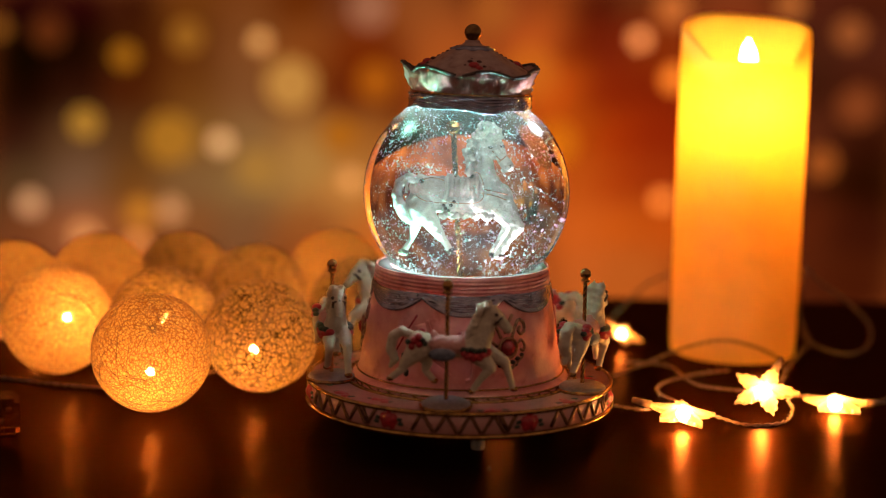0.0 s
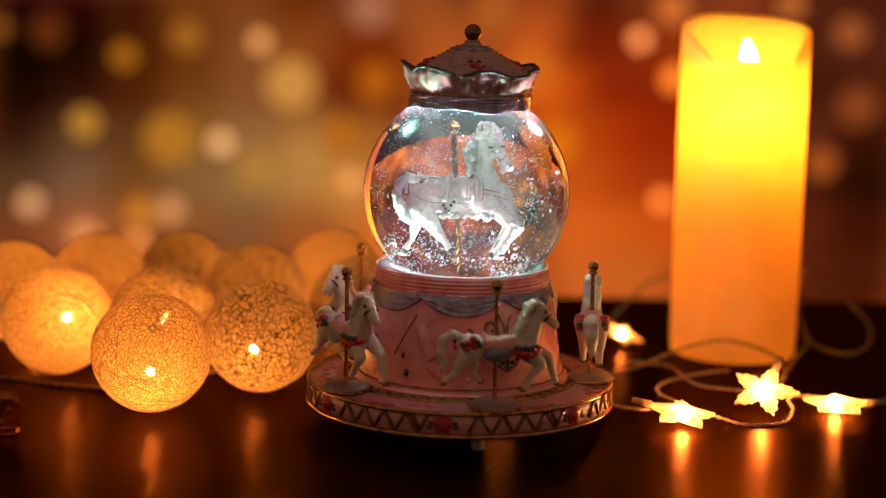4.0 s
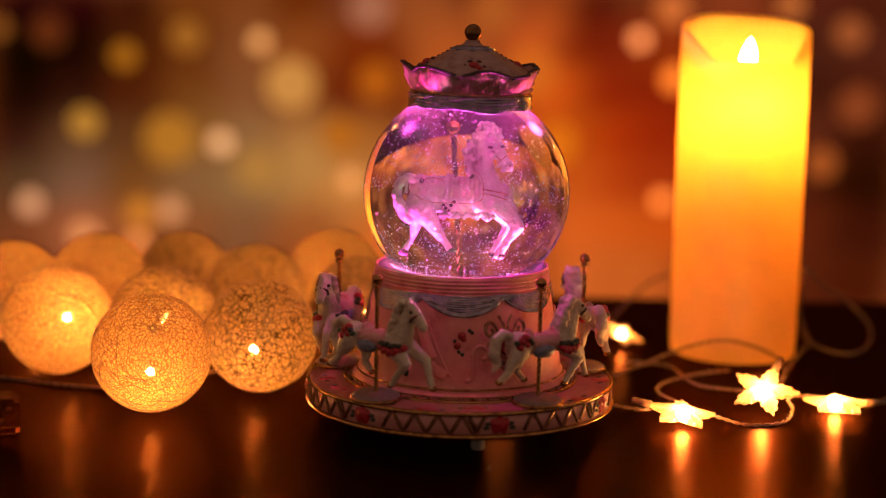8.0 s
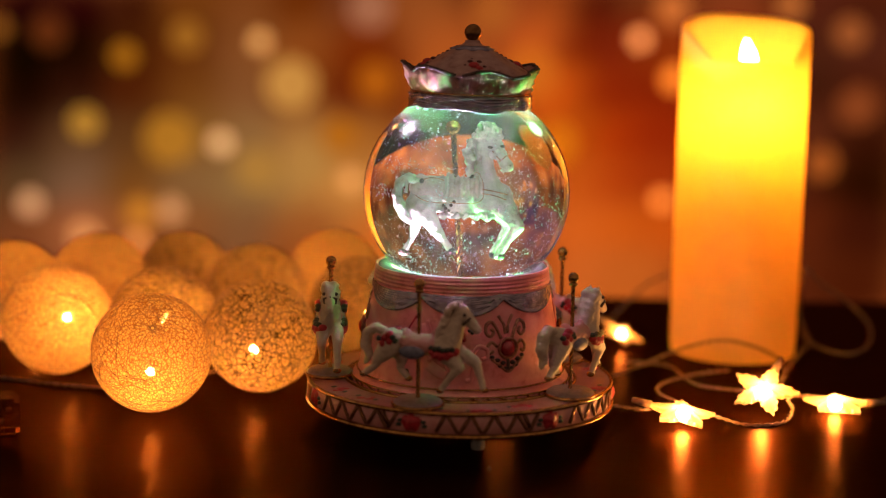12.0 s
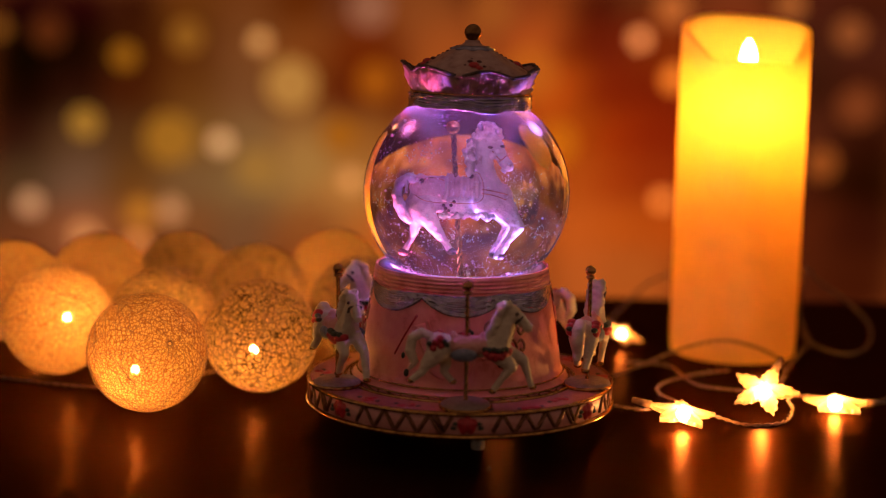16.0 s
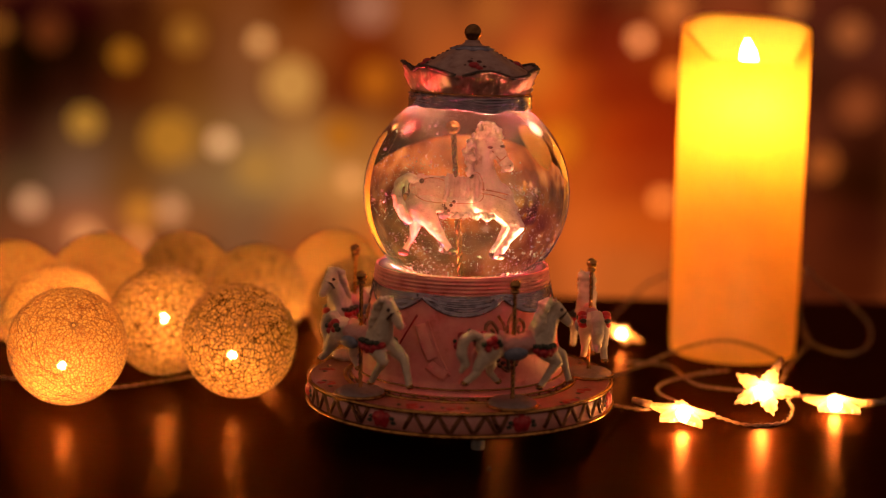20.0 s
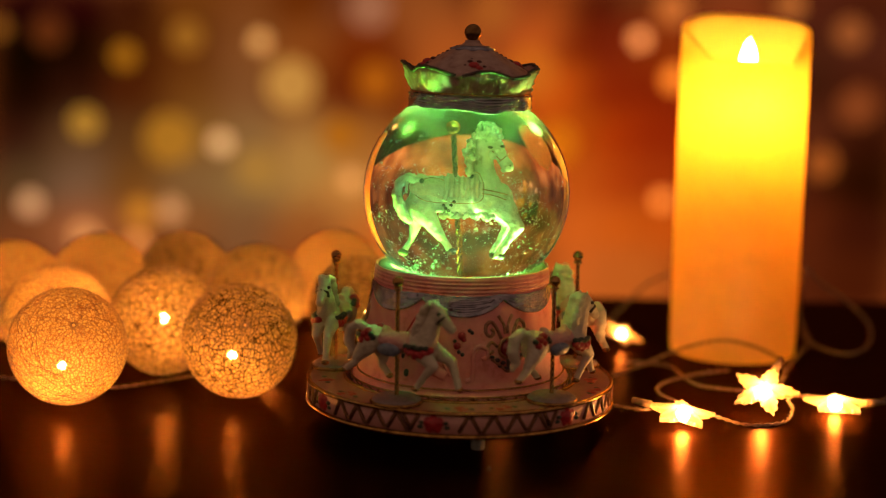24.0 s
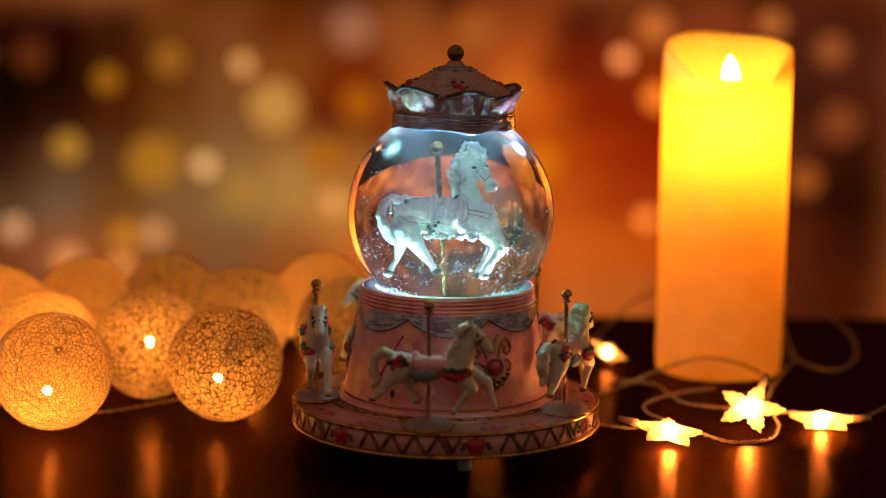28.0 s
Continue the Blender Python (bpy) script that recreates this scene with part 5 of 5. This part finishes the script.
for key, src, x, y, turn in (
        ("A", PALE_BALL, -0.2206, 0.0785, 30), ("D", PALE_BALL, -0.2647, 0.1586, 100), ("E", PALE_BALL, -0.2208, 0.1952, 200),
        ("F", BROWN_BALL, -0.1626, 0.0808, 22), ("G", BROWN_BALL, -0.1711, 0.2065, 150), ("H", BROWN_BALL, -0.1205, 0.1640, 60),
        ("I", PALE_BALL, -0.0769, 0.2226, 240), ("J", BROWN_BALL, -0.0560, 0.1265, 170)):
    BALLS[key] = copy_thing(src, pose(x, y, 0.030, {"F": -44, "A": -50}.get(key, 0), 0, turn))
PALE_BALL.location = (-0.1556, 0.0005, 0.030)
BROWN_BALL.location = (-0.1053, 0.0458, 0.030)


# ---- star lights ----
def star_bm(r, depth):
    bm = bmesh.new()
    n = 10
    ring = []
    for k in range(60):
        a = 2 * math.pi * k / 60 + math.pi / 2
        u = (k / 6) % 2
        f = 1 - abs(u if u <= 1 else 2 - u)
        rad = r * (0.37 + 0.63 * f)
        rad += r * 0.05 * (-1 if k % 2 else 1)
        ring.append((rad * math.cos(a), rad * math.sin(a)))
    up = [bm.verts.new((x, y, depth * 0.22)) for x, y in ring]
    dn = [bm.verts.new((x, y, -depth * 0.22)) for x, y in ring]
    top, bot = bm.verts.new((0, 0, depth)), bm.verts.new((0, 0, -depth))
    for i in range(60):
        j = (i + 1) % 60
        bm.faces.new((dn[i], dn[j], up[j], up[i]))
        bm.faces.new((up[i], up[j], top))
        bm.faces.new((dn[j], dn[i], bot))
    return bm


def star_light(m, label, core=STARCORE):
    ob = base("star_light", label, "star light", group="string of star lights")
    part("star", star_bm(0.0170, 0.0046), STAR, ob, "lit frosted plastic star", False)
    part("bulb", ball((0, -0.001, 0), 0.0033, 12), core, ob, "bright bulb glow at the core")
    part("holder", tube([(0, 0.016, 0), (0.0, 0.026, 0)], [0.0022, 0.0016], 10), CABLE, ob, "clear plastic bulb holder")
    ob.matrix_basis = m
    return ob


star_light(pose(0.1105, -0.0135, 0.0072, 8, -4, 64), "lit warm white plastic star lying on the table")
star_light(pose(0.1560, 0.0115, 0.0135, 30, 10, -26), "lit warm white plastic star leaning upright on the cable")
star_light(pose(0.1960, 0.0205, 0.0050, 0, 2, -80), "lit warm white plastic star lying flat on the table")
star_light(pose(0.0985, 0.1690, 0.0090, 25, 0, 50) @ Matrix.Scale(0.78, 4), "lit warm white plastic star behind the globe", STARCORE_FAINT)
star_light(pose(0.0240, 0.1090, 0.0060, 4, 3, 20), "lit warm white plastic star behind the snow globe, shining under it", STARCORE_STRONG)


def crumb():
    """A grain of dirt on the table before the snow globe."""
    bm = ball((0, 0, 0.0009), 0.0010, 8, squash=(0.75, 0.75, 1.15))
    for v in bm.verts:
        v.co *= 1 + 0.25 * noise.noise(v.co * 1500)
    ob = part("crumb", bm, BLACKISH, None, "small dark grain of dirt on the table", category="crumb")
    ob.location = CRUMB_AT


CRUMB_AT = Vector((0.0130, -0.0950, 0.0))
crumb()


def acrylic_block():
    """Clear acrylic piece at the table's side, cut with bevels; it is drawn away later."""
    ob = base("acrylic_block", "clear acrylic block with cut edges lying on the table", "ornament")
    bm = bmesh.new()
    bmesh.ops.create_cube(bm, size=1, matrix=Matrix.Translation((0, 0, 0.0095)) @ Matrix.Diagonal((0.026, 0.020, 0.019, 1)))
    bmesh.ops.bevel(bm, geom=bm.edges[:], offset=0.0022, segments=2, affect="EDGES")
    part("block", bm, CLEAR, ob, "clear cut plastic", False)
    for x, y, z, r in ((0.004, -0.003, 0.0075, 0.0016), (0.008, 0.002, 0.0125, 0.0013), (0.001, 0.004, 0.0050, 0.0014)):
        part("inclusion", ball((x, y, z), r, 10, squash=(1.3, 0.8, 1)), CABLE, ob, "amber fleck inside the plastic")
    ob.location = BLOCK_AT
    ob.rotation_euler = (0, 0, radians(14.5))
    return ob


BLOCK_AT = Vector((-0.2234, -0.0496, 0.0))
BLOCK = acrylic_block()


def cable(points, label, r=0.0007):
    line = spline(points, 40)
    bm = bmesh.new()
    run = [0.0]
    for p, q in zip(line, line[1:]):
        run.append(run[-1] + (q - p).length)
    for strand in (0, math.pi):
        path = []
        for i, p in enumerate(line):
            d = (line[min(i + 1, len(line) - 1)] - line[max(i - 1, 0)]).normalized()
            a = d.cross(Vector((0.12, 0.31, 0.94))).normalized()
            b = a.cross(d)
            w = run[i] * 6.283 / 0.011 + strand
            path.append(p + (a * math.cos(w) + b * math.sin(w)) * r * 0.75)
        tube(path, r * 0.72, 6, bm)
    ob = part("cable", bm, CABLE, None, label, category="cable")
    return tagged(ob, group="light string cables")


cable([(0.0803, 0.0239, 0.0010), (0.0956, 0.0169, 0.0010), (0.1085, 0.0265, 0.0015), (0.1196, 0.0114, 0.0020), (0.1286, 0.0042, 0.0020), (0.1435, -0.0098, 0.0010), (0.1630, -0.0040, 0.0010), (0.1724, 0.0188, 0.0020), (0.1717, 0.0267, 0.0060), (0.1822, 0.0415, 0.0040), (0.1977, 0.0432, 0.0020)], "clear brown cable lying round the star lights")
cable([(0.0968, 0.1274, 0.0010), (0.1202, 0.1178, 0.0010), (0.1302, 0.0749, 0.0010), (0.1527, 0.0612, 0.0010), (0.1670, 0.0403, 0.0040)], "clear brown cable looping beside the candle")
cable([(0.1547, 0.1107, 0.0010), (0.1299, 0.0948, 0.0010), (0.1114, 0.0734, 0.0010), (0.1075, 0.0539, 0.0010), (0.1130, 0.0383, 0.0010), (0.1216, 0.0150, 0.0020)], "clear brown cable looping beside the candle")
cable([(0.1693, 0.0448, 0.0060), (0.1816, 0.0848, 0.0060), (0.2043, 0.1488, 0.0050), (0.2145, 0.1778, 0.0040), (0.2140, 0.2065, 0.0140), (0.2117, 0.1952, 0.0340), (0.2153, 0.2036, 0.0450), (0.2249, 0.2051, 0.0360), (0.2455, 0.2147, 0.0220), (0.2581, 0.2125, 0.0100), (0.2537, 0.1859, 0.0030), (0.2341, 0.1540, 0.0020), (0.2194, 0.1714, 0.0020), (0.2147, 0.2160, 0.0030), (0.2183, 0.2520, 0.0030)], "clear brown cable looping beside the candle")
cable([(0.0994, 0.1723, 0.0100), (0.0942, 0.2080, 0.0060), (0.1100, 0.2427, 0.0140), (0.1257, 0.2553, 0.0250), (0.1461, 0.2718, 0.0300)], "clear brown cable running behind the globe")
cable([(-0.2482, 0.0605, 0.0010), (-0.2277, 0.0518, 0.0010), (-0.2017, 0.0437, 0.0010), (-0.1805, 0.0428, 0.0010), (-0.1567, 0.0626, 0.0010), (-0.1239, 0.0949, 0.0010)], "clear brown cable between the cotton balls")
cable([(0.2082, 0.0368, 0.0020), (0.2171, 0.0366, 0.0010), (0.2441, 0.0708, 0.0010)], "clear brown cable of the star lights")
cable([(0.0868, 0.0914, 0.0010), (0.1041, 0.1170, 0.0008), (0.1232, 0.1180, 0.0092), (0.1399, 0.1180, 0.0147), (0.1538, 0.1180, 0.0166), (0.1708, 0.1180, 0.0130), (0.1834, 0.1190, 0.0066), (0.1803, 0.0779, 0.0060), (0.1661, 0.0365, 0.0080)], "clear brown cable arching before the candle")



# ---- motions ----
def motions():
    walk(TABLE, [(t, pose(0, 0, 0, 0, 0, 5.0464 * t - 0.002593 * t * t)) for t in range(0, 29, 2)])
    for w in WHEELS:
        walk(w, [(t, Matrix.Translation(w.location) @ pose(0, 0, 0, 0, 0, WHEEL_STEP * t / 2)) for t in range(0, 29, 2)])
    for ob, *how in FLAKES:
        walk(ob, [(t, glitter_pose(t, *how)) for t in range(0, 29, 2)])
    b0, b1 = Vector((-0.1556, 0.0005, 0.030)), Vector((-0.2003, 0.0112, 0.030))
    walk(PALE_BALL, [(t, Matrix.Translation(b0.lerp(b1, u)) @ pose(0, 0, 0, 0, roll)) for t, u, roll in (
        (0.0, 0, 0), (15.0, 0, 0), (15.1, 0.01, 9), (15.2, 0.025, 23), (15.4, 0.05, 38), (15.6, 0.05, 42), (16.1, 0.05, 42), (16.2, 0.06, 42), (16.3, 0.14, 38),
        (16.4, 0.51, 28), (16.5, 0.86, 18), (16.6, 1.05, 12), (16.7, 1.0, 13), (28.0, 1.0, 13))])
    walk(BLOCK, [(t, Matrix.Translation(BLOCK_AT + Vector((dx, 0.002 * dx / 0.02, 0))) @ pose(0, 0, 0, 0, 0, 14.5)) for t, dx in (
        (0.0, 0), (14.5, 0), (14.8, -0.0010), (15.0, -0.0050), (15.1, -0.0120), (15.3, -0.0300), (15.5, -0.0320), (28.0, -0.0320))])
    c0, c1 = Vector((-0.1053, 0.0458, 0.030)), Vector((-0.1150, 0.0323, 0.030))
    walk(BROWN_BALL, [(t, Matrix.Translation(c0.lerp(c1, u))) for t, u in ((0.0, 0), (16.1, 0), (16.2, 0.03), (16.3, 0.13), (16.4, 0.41), (16.5, 0.8), (16.6, 0.9), (16.7, 1.0), (28.0, 1.0))])
    at = FLAME_OB.location.copy()
    rnd = random.Random(9)
    walk(FLAME_OB, [(t * 0.5, Matrix.Translation(at) @ pose(0, 0, 0, rnd.uniform(-4, 4), rnd.uniform(-9, 9))) for t in range(0, 57)])


motions()
